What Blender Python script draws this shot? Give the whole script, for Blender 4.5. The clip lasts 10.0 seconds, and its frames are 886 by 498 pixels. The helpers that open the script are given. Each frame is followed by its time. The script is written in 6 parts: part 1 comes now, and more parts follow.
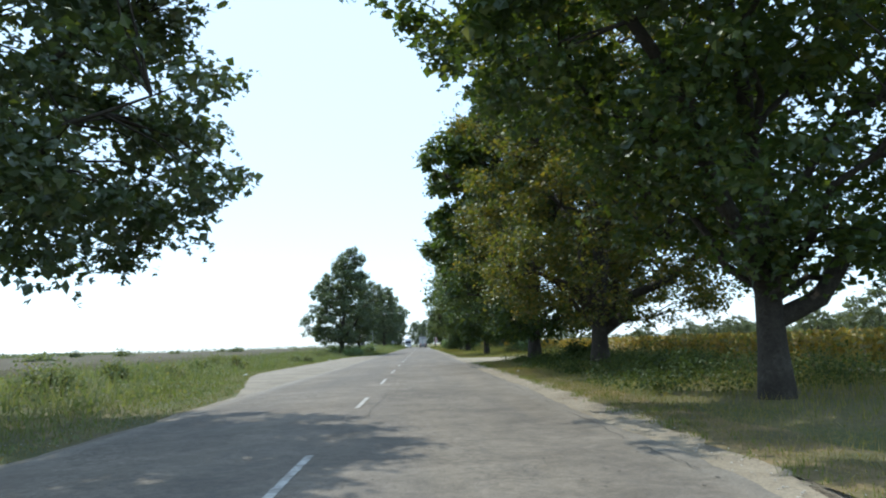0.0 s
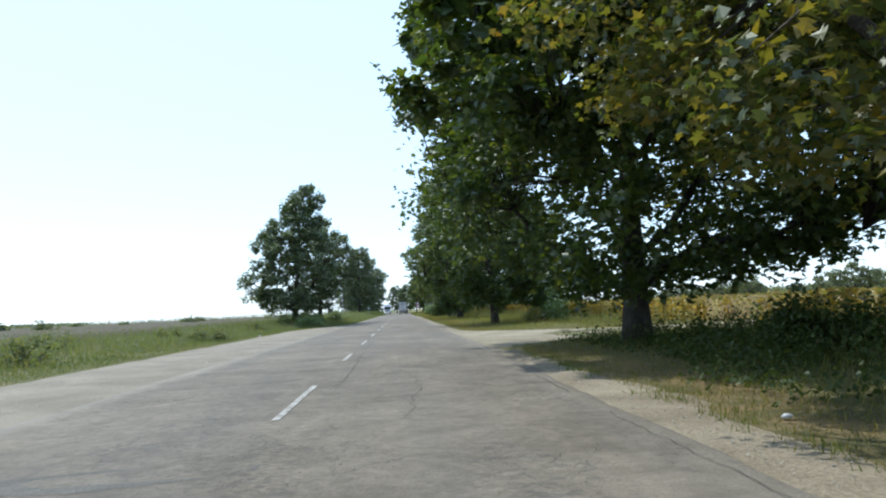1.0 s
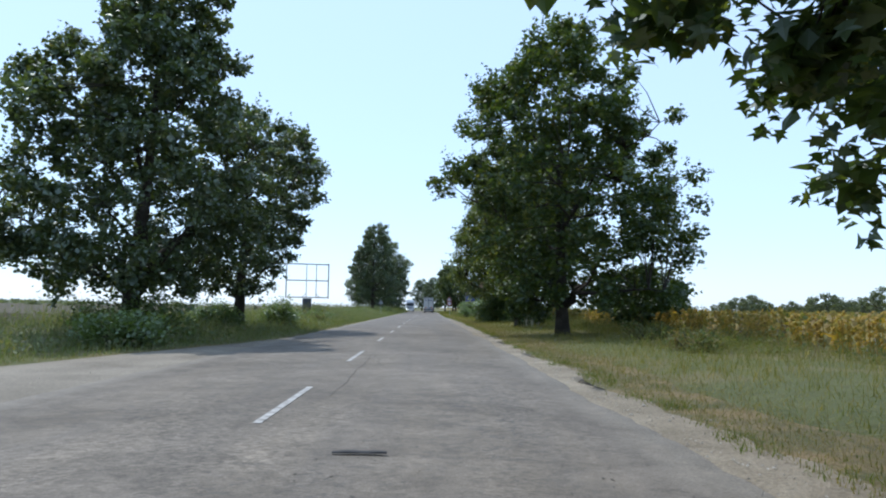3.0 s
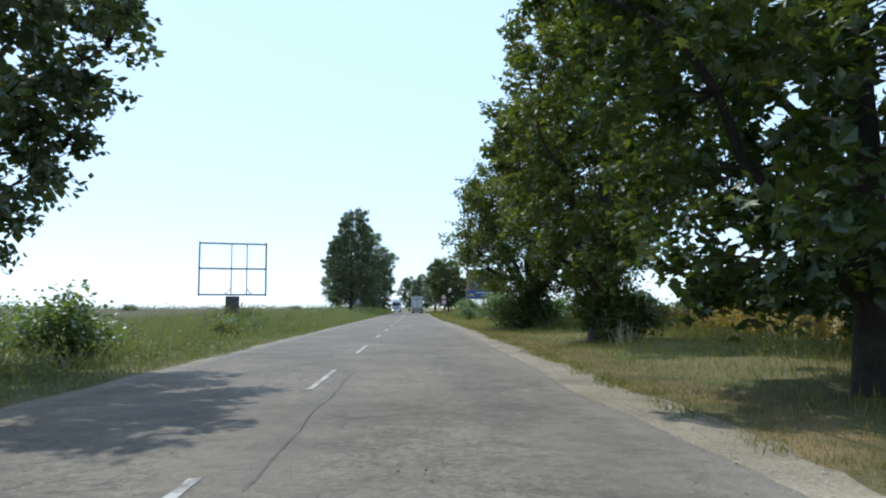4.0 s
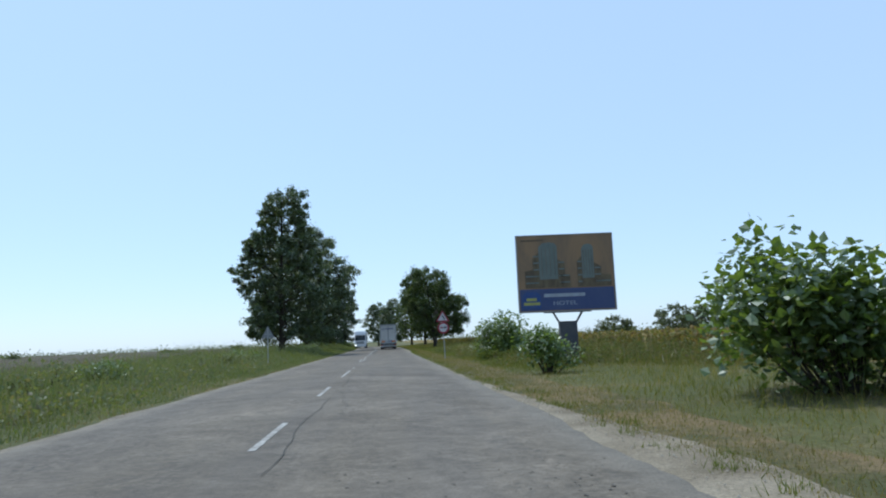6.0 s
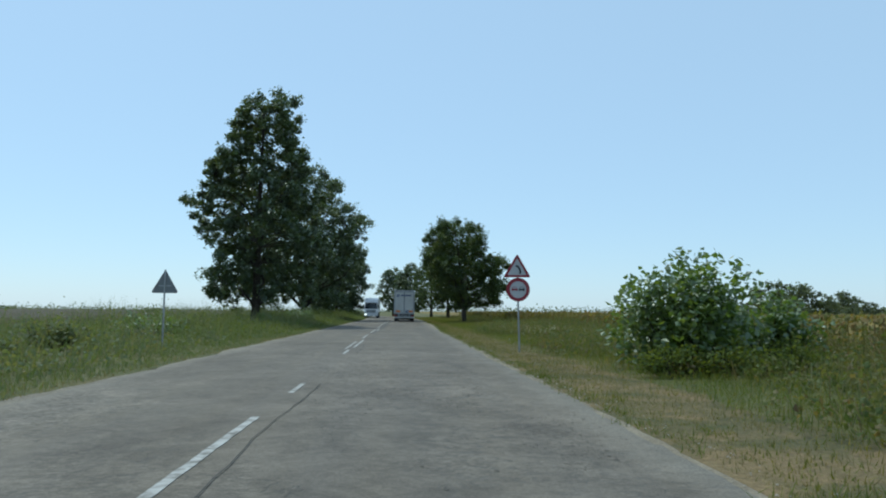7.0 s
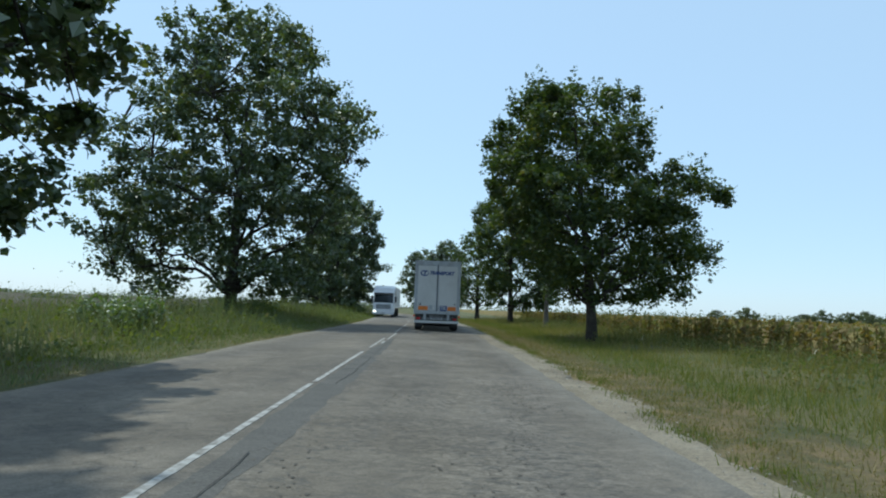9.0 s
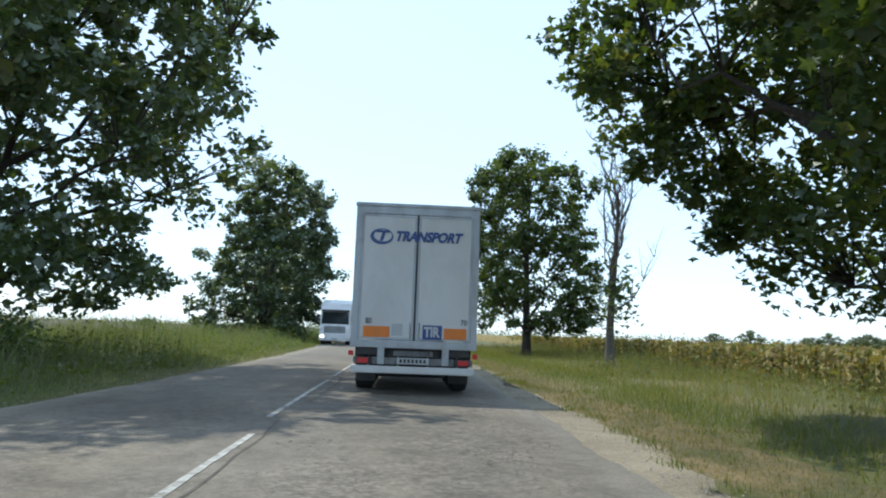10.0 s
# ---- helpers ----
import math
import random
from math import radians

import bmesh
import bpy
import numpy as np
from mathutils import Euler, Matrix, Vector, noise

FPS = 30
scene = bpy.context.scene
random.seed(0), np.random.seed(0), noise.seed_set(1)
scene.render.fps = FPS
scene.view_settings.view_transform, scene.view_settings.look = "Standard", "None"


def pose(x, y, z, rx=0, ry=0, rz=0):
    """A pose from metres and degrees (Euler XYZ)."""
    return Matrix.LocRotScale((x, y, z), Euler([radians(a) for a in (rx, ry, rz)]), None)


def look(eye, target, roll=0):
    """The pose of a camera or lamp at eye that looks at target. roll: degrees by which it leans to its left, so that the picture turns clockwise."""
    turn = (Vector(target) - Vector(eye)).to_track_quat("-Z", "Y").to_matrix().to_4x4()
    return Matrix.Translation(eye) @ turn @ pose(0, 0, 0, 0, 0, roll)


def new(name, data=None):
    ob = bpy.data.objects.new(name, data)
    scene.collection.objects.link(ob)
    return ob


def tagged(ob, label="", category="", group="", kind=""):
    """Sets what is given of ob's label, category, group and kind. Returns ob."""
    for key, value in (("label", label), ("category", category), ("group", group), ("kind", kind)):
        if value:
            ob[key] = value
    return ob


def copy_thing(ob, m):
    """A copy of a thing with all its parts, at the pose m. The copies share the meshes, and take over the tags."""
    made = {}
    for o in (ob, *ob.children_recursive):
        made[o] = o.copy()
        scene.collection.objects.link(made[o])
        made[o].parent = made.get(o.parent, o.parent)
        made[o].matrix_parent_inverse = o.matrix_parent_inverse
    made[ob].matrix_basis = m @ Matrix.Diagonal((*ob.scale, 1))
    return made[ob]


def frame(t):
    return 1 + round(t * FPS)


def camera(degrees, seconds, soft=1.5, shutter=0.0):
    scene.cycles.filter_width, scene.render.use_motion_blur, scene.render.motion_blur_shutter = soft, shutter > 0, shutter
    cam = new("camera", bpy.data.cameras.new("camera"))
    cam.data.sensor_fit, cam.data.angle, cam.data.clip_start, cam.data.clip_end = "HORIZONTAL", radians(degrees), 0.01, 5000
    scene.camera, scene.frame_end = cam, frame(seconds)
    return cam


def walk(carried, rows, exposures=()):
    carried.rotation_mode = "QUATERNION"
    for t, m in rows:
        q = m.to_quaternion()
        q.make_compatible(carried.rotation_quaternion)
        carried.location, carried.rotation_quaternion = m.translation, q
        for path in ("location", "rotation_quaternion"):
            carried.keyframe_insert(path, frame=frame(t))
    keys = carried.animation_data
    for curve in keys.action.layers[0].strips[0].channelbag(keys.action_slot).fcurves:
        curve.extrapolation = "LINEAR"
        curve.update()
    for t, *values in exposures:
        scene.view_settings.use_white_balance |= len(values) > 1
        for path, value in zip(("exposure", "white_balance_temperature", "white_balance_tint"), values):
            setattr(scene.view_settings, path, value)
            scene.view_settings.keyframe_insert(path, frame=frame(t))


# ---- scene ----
cam = camera(65.0, 10.0, soft=2.0)
PATH = [
    (0.0, pose(-0.423, 0.000, 1.25, 97.73, 1.83, -1.83)),
    (0.5, pose(-0.373, 11.499, 1.25, 96.12, 3.33, -2.53)),
    (1.0, pose(-0.193, 22.988, 1.25, 94.86, 2.63, -3.42)),
    (1.5, pose(-0.069, 34.483, 1.25, 96.17, 4.00, -2.64)),
    (2.0, pose(0.107, 46.012, 1.25, 94.99, 0.49, -5.00)),
    (2.5, pose(0.059, 57.640, 1.25, 94.57, -0.35, -3.35)),
    (3.0, pose(0.048, 69.429, 1.25, 94.84, -0.76, -1.28)),
    (3.2, pose(-0.097, 74.156, 1.25, 94.34, 0.39, -1.00)),
    (4.3, pose(-0.137, 100.210, 1.25, 95.27, 0.18, -2.65)),
    (4.5, pose(-0.116, 104.957, 1.25, 95.71, 0.51, -2.87)),
    (5.0, pose(-0.134, 116.862, 1.25, 97.04, 0.61, -4.32)),
    (5.5, pose(0.006, 128.764, 1.25, 96.63, 1.08, -5.26)),
    (5.7, pose(-0.086, 133.521, 1.25, 97.39, 2.55, -4.47)),
    (6.8, pose(-0.094, 159.644, 1.25, 96.28, 1.40, -5.50)),
    (7.0, pose(-0.066, 164.384, 1.25, 95.14, -0.48, -3.44)),
    (7.5, pose(-0.199, 176.217, 1.25, 95.33, 0.19, -4.33)),
    (8.0, pose(0.165, 188.180, 1.25, 93.38, -1.24, -4.74)),
    (8.5, pose(0.038, 200.288, 1.25, 96.11, -2.80, -1.35)),
    (9.0, pose(0.042, 212.466, 1.25, 94.88, -2.23, -0.93)),
    (9.5, pose(0.163, 224.713, 1.25, 95.24, -0.58, -3.78)),
    (10.0, pose(0.154, 236.999, 1.25, 96.88, -2.11, -3.04)),
]
EXPOSURES = [(0.0, 0.95, 6180, 5), (1.4, 0.8, 6180, 7), (2.1, 0.54, 5850, 14), (3.1, 0.6, 5950, 10), (4.4, 0.72, 6100, 7), (5.5, 0.42, 5880, 9), (7.0, 0.03, 5930, -3), (8.5, 0.04, 5950, -3), (9.3, 0.42, 6120, 2), (10.0, 0.88, 6300, 5)]
walk(cam, PATH, EXPOSURES)

# ---------------------------------------------------------------- light
SUN_DIR = Vector((-0.38, 0.43, 1.0)).normalized()
sun_data = bpy.data.lights.new("sun", "SUN")
sun_data.energy, sun_data.angle, sun_data.color = 2.25, radians(0.6), (1.0, 0.95, 0.86)
sun = new("sun", sun_data)
sun.matrix_world = look((0, 0, 60), Vector((0, 0, 60)) - SUN_DIR)
world = bpy.data.worlds.new("sky")
scene.world = world
world.use_nodes = True
wt = world.node_tree
sky = wt.nodes.new("ShaderNodeTexSky")
sky.sky_type, sky.sun_disc = "NISHITA", False
sky.sun_elevation = math.asin(SUN_DIR.z)
sky.sun_rotation = math.atan2(SUN_DIR.x, SUN_DIR.y)
sky.altitude, sky.air_density, sky.dust_density, sky.ozone_density = 0, 1.0, 0.4, 2.2
wt.nodes["Background"].inputs["Strength"].default_value = 0.15
veil = wt.nodes.new("ShaderNodeMix")  # even summer haze over the clear sky
veil.data_type = "RGBA"
veil.inputs[0].default_value = 0.7
veil.inputs[7].default_value = (3.4, 4.34, 5.6, 1)
wt.links.new(sky.outputs[0], veil.inputs[6])
wt.links.new(veil.outputs[2], wt.nodes["Background"].inputs["Color"])


# ---------------------------------------------------------------- materials
def nodes_of(name):
    m = bpy.data.materials.new(name)
    m.use_nodes = True
    t = m.node_tree
    return m, t, t.nodes["Principled BSDF"], t.nodes["Material Output"]


def add(t, kind, **inputs):
    n = t.nodes.new(kind)
    for k, v in inputs.items():
        n.inputs[k.replace("_", " ")].default_value = v
    return n


def noise_tex(t, scale, detail=4, rough=0.55, dist=0.0, vec=None):
    n = add(t, "ShaderNodeTexNoise", Scale=scale, Detail=detail, Roughness=rough, Distortion=dist)
    if vec is not None:
        t.links.new(vec, n.inputs["Vector"])
    return n.outputs["Fac"]


def ramp(t, fac, stops, smooth=False):
    r = t.nodes.new("ShaderNodeValToRGB")
    if smooth:
        r.color_ramp.interpolation = "EASE"
    els = r.color_ramp.elements
    while len(els) < len(stops):
        els.new(0.5)
    for e, (p, c) in zip(els, stops):
        e.position = p
        e.color = (*c, 1) if not isinstance(c, float) else (c, c, c, 1)
    t.links.new(fac, r.inputs[0])
    return r.outputs[0]


def mixc(t, fac, a, b, mode="MIX"):
    n = t.nodes.new("ShaderNodeMix")
    n.data_type, n.blend_type = "RGBA", mode
    for sock, v in ((n.inputs[0], fac), (n.inputs[6], a), (n.inputs[7], b)):
        if hasattr(v, "is_output"):
            t.links.new(v, sock)
        elif isinstance(v, tuple):
            sock.default_value = (*v, 1)
        else:
            sock.default_value = v
    return n.outputs[2]


def calc(t, op, a, b=0.0, clamp=False):
    n = t.nodes.new("ShaderNodeMath")
    n.operation, n.use_clamp = op, clamp
    for sock, v in zip(n.inputs, (a, b)):
        if hasattr(v, "is_output"):
            t.links.new(v, sock)
        else:
            sock.default_value = v
    return n.outputs[0]


def bump(t, p, height, strength=0.4, distance=0.02):
    n = add(t, "ShaderNodeBump", Strength=strength, Distance=distance)
    t.links.new(height, n.inputs["Height"])
    t.links.new(n.outputs[0], p.inputs["Normal"])


def coords(t, scale=(1, 1, 1)):
    g = t.nodes.new("ShaderNodeNewGeometry")
    m = add(t, "ShaderNodeMapping", Scale=scale)
    t.links.new(g.outputs["Position"], m.inputs["Vector"])
    return m.outputs[0]


def asphalt_mat():
    m, t, p, _ = nodes_of("worn_asphalt")
    v = coords(t)
    long = coords(t, (1.0, 0.06, 1.0))
    grain = noise_tex(t, 48, 3, 0.75, vec=v)
    coarse = noise_tex(t, 7.0, 6, 0.72, vec=v)
    patch = noise_tex(t, 0.3, 4, 0.6, 0.6, vec=v)
    track = noise_tex(t, 0.9, 3, 0.55, vec=long)
    base = ramp(t, patch, [(0.3, (0.126, 0.106, 0.081)), (0.5, (0.17, 0.145, 0.112)), (0.72, (0.222, 0.19, 0.148))])
    base = mixc(t, calc(t, "MULTIPLY", ramp(t, track, [(0.35, 0.0), (0.65, 1.0)]), 0.45), base, (0.118, 0.107, 0.095))
    base = mixc(t, 0.3, base, ramp(t, coarse, [(0.3, 0.2), (0.7, 0.78)]), "OVERLAY")
    blot = noise_tex(t, 1.3, 5, 0.7, 0.8, vec=v)
    base = mixc(t, 0.36, base, ramp(t, blot, [(0.35, 0.2), (0.65, 0.68)]), "OVERLAY")
    base = mixc(t, 0.45, base, ramp(t, grain, [(0.3, 0.2), (0.7, 0.82)]), "OVERLAY")
    # flaking surface: flat dark pits in the wheel tracks
    pit = noise_tex(t, 5.2, 3, 0.6, 1.2, vec=coords(t, (0.9, 1.3, 1.0)))
    where = ramp(t, noise_tex(t, 0.45, 3, 0.6, vec=coords(t, (1.0, 0.22, 1.0))), [(0.42, 0.0), (0.6, 1.0)])
    pits = calc(t, "MULTIPLY", ramp(t, pit, [(0.54, 0.0), (0.6, 1.0)]), where)
    base = mixc(t, calc(t, "MULTIPLY", pits, 0.52), base, (0.085, 0.08, 0.072))
    # worn-out binder: the stones stand out in broad zones
    peb = add(t, "ShaderNodeTexVoronoi", Scale=24.0)
    t.links.new(coords(t, (0.75, 1.0, 1.0)), peb.inputs["Vector"])
    tone = t.nodes.new("ShaderNodeRGBToBW")
    t.links.new(peb.outputs["Color"], tone.inputs[0])
    bare = ramp(t, noise_tex(t, 0.5, 4, 0.6, 0.4, vec=coords(t, (1.0, 0.35, 1.0))), [(0.45, 0.05), (0.66, 1.0)])
    base = mixc(t, calc(t, "MULTIPLY", bare, 0.42), base, ramp(t, tone.outputs[0], [(0.2, 0.18), (0.8, 0.8)]), "OVERLAY")
    # fatigue cracks in zones
    vo = add(t, "ShaderNodeTexVoronoi", Scale=0.75)
    vo.feature = "DISTANCE_TO_EDGE"
    nv = t.nodes.new("ShaderNodeTexNoise")
    nv.inputs["Scale"].default_value = 1.6
    nv.inputs["Detail"].default_value = 4
    t.links.new(v, nv.inputs["Vector"])
    sc = t.nodes.new("ShaderNodeVectorMath")
    sc.operation = "SCALE"
    sc.inputs["Scale"].default_value = 1.3
    t.links.new(nv.outputs["Color"], sc.inputs[0])
    ad = t.nodes.new("ShaderNodeVectorMath")
    t.links.new(v, ad.inputs[0])
    t.links.new(sc.outputs[0], ad.inputs[1])
    t.links.new(ad.outputs[0], vo.inputs["Vector"])
    line = ramp(t, vo.outputs["Distance"], [(0.0, 1.0), (0.013, 0.0)])
    zone = ramp(t, noise_tex(t, 0.22, 2, 0.5, vec=v), [(0.46, 0.0), (0.6, 1.0)])
    crack = calc(t, "MULTIPLY", line, zone)
    base = mixc(t, calc(t, "MULTIPLY", crack, 0.45), base, (0.05, 0.05, 0.048))
    # dust blown in from both shoulders
    sep = t.nodes.new("ShaderNodeSeparateXYZ")
    t.links.new(v, sep.inputs[0])
    off = calc(t, "ABSOLUTE", calc(t, "ADD", sep.outputs[0], 1.5))
    off = calc(t, "ADD", off, calc(t, "MULTIPLY", calc(t, "SUBTRACT", noise_tex(t, 1.6, 5, 0.7, vec=v), 0.5), 1.3))
    dust = ramp(t, calc(t, "MULTIPLY", off, 0.2), [(0.68, 0.0), (0.82, 1.0)])
    base = mixc(t, calc(t, "MULTIPLY", dust, 0.75), base, mixc(t, 0.6, (0.232, 0.207, 0.168), ramp(t, grain, [(0.3, 0.2), (0.7, 0.82)]), "OVERLAY"))
    t.links.new(base, p.inputs["Base Color"])
    p.inputs["Roughness"].default_value = 0.82
    p.inputs["Specular IOR Level"].default_value = 0.25
    h = calc(t, "SUBTRACT", calc(t, "ADD", grain, calc(t, "MULTIPLY", coarse, 1.2)), calc(t, "MULTIPLY", calc(t, "ADD", crack, calc(t, "MULTIPLY", pits, 0.5)), 1.5))
    bump(t, p, h, 0.5, 0.012)
    return m


def rough_mat(name, stops, scale, fine, rough=0.9, relief=0.5, dist=0.03, spec=0.25):
    """Matt natural surface: broad colour patches, fine grain and relief."""
    m, t, p, _ = nodes_of(name)
    v = coords(t)
    a = noise_tex(t, scale, 6, 0.62, 0.5, vec=v)
    b = noise_tex(t, fine, 4, 0.65, vec=v)
    base = ramp(t, a, stops)
    base = mixc(t, 0.6, base, ramp(t, b, [(0.25, 0.25), (0.75, 0.78)]), "OVERLAY")
    base = mixc(t, 0.5, base, ramp(t, noise_tex(t, fine * 3.5, 3, 0.7, vec=v), [(0.3, 0.25), (0.7, 0.78)]), "OVERLAY")
    t.links.new(base, p.inputs["Base Color"])
    p.inputs["Roughness"].default_value = rough
    p.inputs["Specular IOR Level"].default_value = spec
    bump(t, p, b, relief, dist)
    return m


def leaf_mat(name, stops, trans=0.4, patch=0.5, gloss=0.035):
    """Thin leaf: diffuse, light coming through, a little gloss; each leaf its own tone."""
    m, t, p, out = nodes_of(name)
    g = t.nodes.new("ShaderNodeNewGeometry")
    v = coords(t)
    broad = noise_tex(t, patch, 3, 0.6, vec=v)
    f = calc(t, "ADD", calc(t, "MULTIPLY", g.outputs["Random Per Island"], 0.45), calc(t, "MULTIPLY", broad, 0.55))
    c = ramp(t, f, stops)
    d = t.nodes.new("ShaderNodeBsdfDiffuse")
    tr = t.nodes.new("ShaderNodeBsdfTranslucent")
    gl = t.nodes.new("ShaderNodeBsdfGlossy")
    gl.inputs["Roughness"].default_value = 0.45
    gl.inputs["Color"].default_value = (0.8, 0.85, 0.85, 1)
    t.links.new(c, d.inputs["Color"])
    warm = mixc(t, 1.0, c, (1.6, 1.5, 0.55), "MULTIPLY")
    t.links.new(warm, tr.inputs["Color"])
    m1 = t.nodes.new("ShaderNodeMixShader")
    m1.inputs[0].default_value = trans
    t.links.new(d.outputs[0], m1.inputs[1])
    t.links.new(tr.outputs[0], m1.inputs[2])
    m2 = t.nodes.new("ShaderNodeMixShader")
    m2.inputs[0].default_value = gloss
    t.links.new(m1.outputs[0], m2.inputs[1])
    t.links.new(gl.outputs[0], m2.inputs[2])
    t.links.new(m2.outputs[0], out.inputs["Surface"])
    t.nodes.remove(p)
    return m


def paint_mat(name, color, rough=0.5, metal=0.0, dirt=0.25, dirt_color=(0.16, 0.14, 0.12), scale=2.5, spec=0.4, wear=(0.42, 0.75)):
    m, t, p, _ = nodes_of(name)
    v = coords(t, (1, 1, 0.45))
    a = noise_tex(t, scale, 6, 0.65, 0.4, vec=v)
    b = noise_tex(t, 38, 3, 0.6, vec=v)
    f = calc(t, "MULTIPLY", ramp(t, a, [(wear[0], 0.0), (wear[1], 1.0)]), dirt)
    base = mixc(t, f, color, dirt_color)
    base = mixc(t, 0.15, base, ramp(t, b, [(0.3, 0.4), (0.7, 0.62)]), "OVERLAY")
    t.links.new(base, p.inputs["Base Color"])
    t.links.new(calc(t, "ADD", rough, calc(t, "MULTIPLY", f, 0.3)), p.inputs["Roughness"])
    p.inputs["Metallic"].default_value = metal
    p.inputs["Specular IOR Level"].default_value = spec
    bump(t, p, b, 0.08, 0.004)
    return m


M = {}
M["asphalt"] = asphalt_mat()
M["gravel"] = rough_mat("limestone_gravel", [(0.3, (0.17, 0.14, 0.096)), (0.5, (0.24, 0.202, 0.145)), (0.72, (0.32, 0.275, 0.203))], 0.8, 18, relief=0.9, dist=0.04)
M["dusty"] = rough_mat("dusty_broken_asphalt", [(0.3, (0.165, 0.142, 0.108)), (0.5, (0.21, 0.183, 0.142)), (0.72, (0.265, 0.232, 0.182))], 0.6, 20, relief=0.8, dist=0.03)
M["track"] = rough_mat("dusty_track_earth", [(0.3, (0.19, 0.16, 0.108)), (0.5, (0.25, 0.214, 0.15)), (0.72, (0.32, 0.28, 0.2))], 0.5, 16, relief=0.9, dist=0.04)
M["soil"] = rough_mat("grassy_soil", [(0.3, (0.07, 0.082, 0.027)), (0.48, (0.1, 0.105, 0.038)), (0.6, (0.15, 0.128, 0.06)), (0.75, (0.1, 0.102, 0.04))], 0.22, 9, relief=0.9, dist=0.08)
M["stubble"] = rough_mat("dry_stubble", [(0.3, (0.055, 0.047, 0.028)), (0.55, (0.082, 0.068, 0.04)), (0.75, (0.1, 0.088, 0.048))], 0.12, 3.5, relief=1.0, dist=0.15)
M["crop"] = rough_mat("dry_sunflower_canopy", [(0.3, (0.145, 0.135, 0.046)), (0.5, (0.22, 0.17, 0.06)), (0.66, (0.15, 0.1, 0.05)), (0.8, (0.125, 0.13, 0.046))], 0.5, 2.6, relief=1.0, dist=0.3)
M["stone"] = rough_mat("pale_stone", [(0.3, (0.24, 0.21, 0.17)), (0.7, (0.46, 0.43, 0.37))], 3.0, 30, relief=0.6)
M["bark"] = rough_mat("grey_brown_bark", [(0.3, (0.035, 0.029, 0.023)), (0.55, (0.055, 0.047, 0.037)), (0.75, (0.095, 0.085, 0.068))], 2.2, 14, relief=1.0, dist=0.06)
M["deadwood"] = rough_mat("grey_deadwood", [(0.3, (0.07, 0.06, 0.05)), (0.7, (0.15, 0.132, 0.112))], 3.0, 16, relief=0.8)
M["leaf"] = leaf_mat("plane_leaf", [(0.15, (0.032, 0.058, 0.02)), (0.45, (0.05, 0.085, 0.022)), (0.65, (0.085, 0.12, 0.024)), (0.82, (0.14, 0.135, 0.03)), (0.95, (0.16, 0.095, 0.03))], 0.46, 0.5, 0.06)
M["leaf_warm"] = leaf_mat("yellowing_plane_leaf", [(0.15, (0.04, 0.065, 0.022)), (0.4, (0.075, 0.1, 0.026)), (0.6, (0.14, 0.135, 0.03)), (0.78, (0.2, 0.15, 0.035)), (0.95, (0.2, 0.095, 0.03))], 0.5, 0.4, 0.05)
# brighter, yellower copy of the plane leaf: the sunlit side's tone painted in
M["leaf_sunlit"] = leaf_mat("sunlit_tone_plane_leaf", [(0.15, (0.038, 0.064, 0.02)), (0.42, (0.07, 0.105, 0.022)), (0.62, (0.12, 0.15, 0.028)), (0.8, (0.17, 0.165, 0.034)), (0.95, (0.16, 0.105, 0.03))], 0.5, 0.5, 0.06)
# lighter, bluer, glossier copy of the plane leaf: haze veil put into the colour
M["leaf_veiled"] = leaf_mat("haze_lightened_plane_leaf", [(0.15, (0.04, 0.068, 0.03)), (0.45, (0.06, 0.095, 0.034)), (0.65, (0.092, 0.125, 0.036)), (0.82, (0.145, 0.14, 0.042)), (0.95, (0.16, 0.105, 0.04))], 0.4, 0.5, 0.11)
# foliage of the horizon: lighter and greyer, distance haze painted into the colour
M["leaf_hazed"] = leaf_mat("haze_paled_foliage", [(0.2, (0.085, 0.11, 0.075)), (0.6, (0.12, 0.145, 0.09)), (0.9, (0.145, 0.165, 0.1))], 0.45)
M["bush"] = leaf_mat("bush_leaf", [(0.15, (0.058, 0.1, 0.028)), (0.5, (0.1, 0.16, 0.04)), (0.85, (0.17, 0.22, 0.06))], 0.5, 0.5, 0.1)
M["grass"] = leaf_mat("verge_grass", [(0.2, (0.095, 0.12, 0.03)), (0.42, (0.145, 0.16, 0.042)), (0.58, (0.22, 0.195, 0.075)), (0.74, (0.27, 0.22, 0.1)), (0.92, (0.33, 0.28, 0.15))], 0.4, 0.16, 0.01)
# darker copy of the green weeds, with tree shade painted into the colour
M["weed_shaded"] = leaf_mat("shade_darkened_weeds", [(0.2, (0.04, 0.058, 0.018)), (0.55, (0.055, 0.08, 0.024)), (0.9, (0.085, 0.11, 0.036))], 0.3, 0.3, 0.02)
M["lush"] = leaf_mat("lush_green_grass", [(0.2, (0.072, 0.105, 0.026)), (0.5, (0.112, 0.145, 0.037)), (0.8, (0.155, 0.175, 0.052)), (0.95, (0.2, 0.19, 0.075))], 0.45, 0.3, 0.01)
M["straw"] = leaf_mat("dry_straw_grass", [(0.2, (0.1, 0.115, 0.042)), (0.45, (0.17, 0.15, 0.07)), (0.7, (0.24, 0.195, 0.105)), (0.92, (0.33, 0.275, 0.165))], 0.35, 0.3, 0.01)
M["drysoil"] = rough_mat("dry_straw_soil", [(0.3, (0.07, 0.08, 0.03)), (0.46, (0.115, 0.1, 0.046)), (0.6, (0.205, 0.148, 0.075)), (0.75, (0.15, 0.12, 0.06))], 0.75, 14, relief=0.9, dist=0.05)
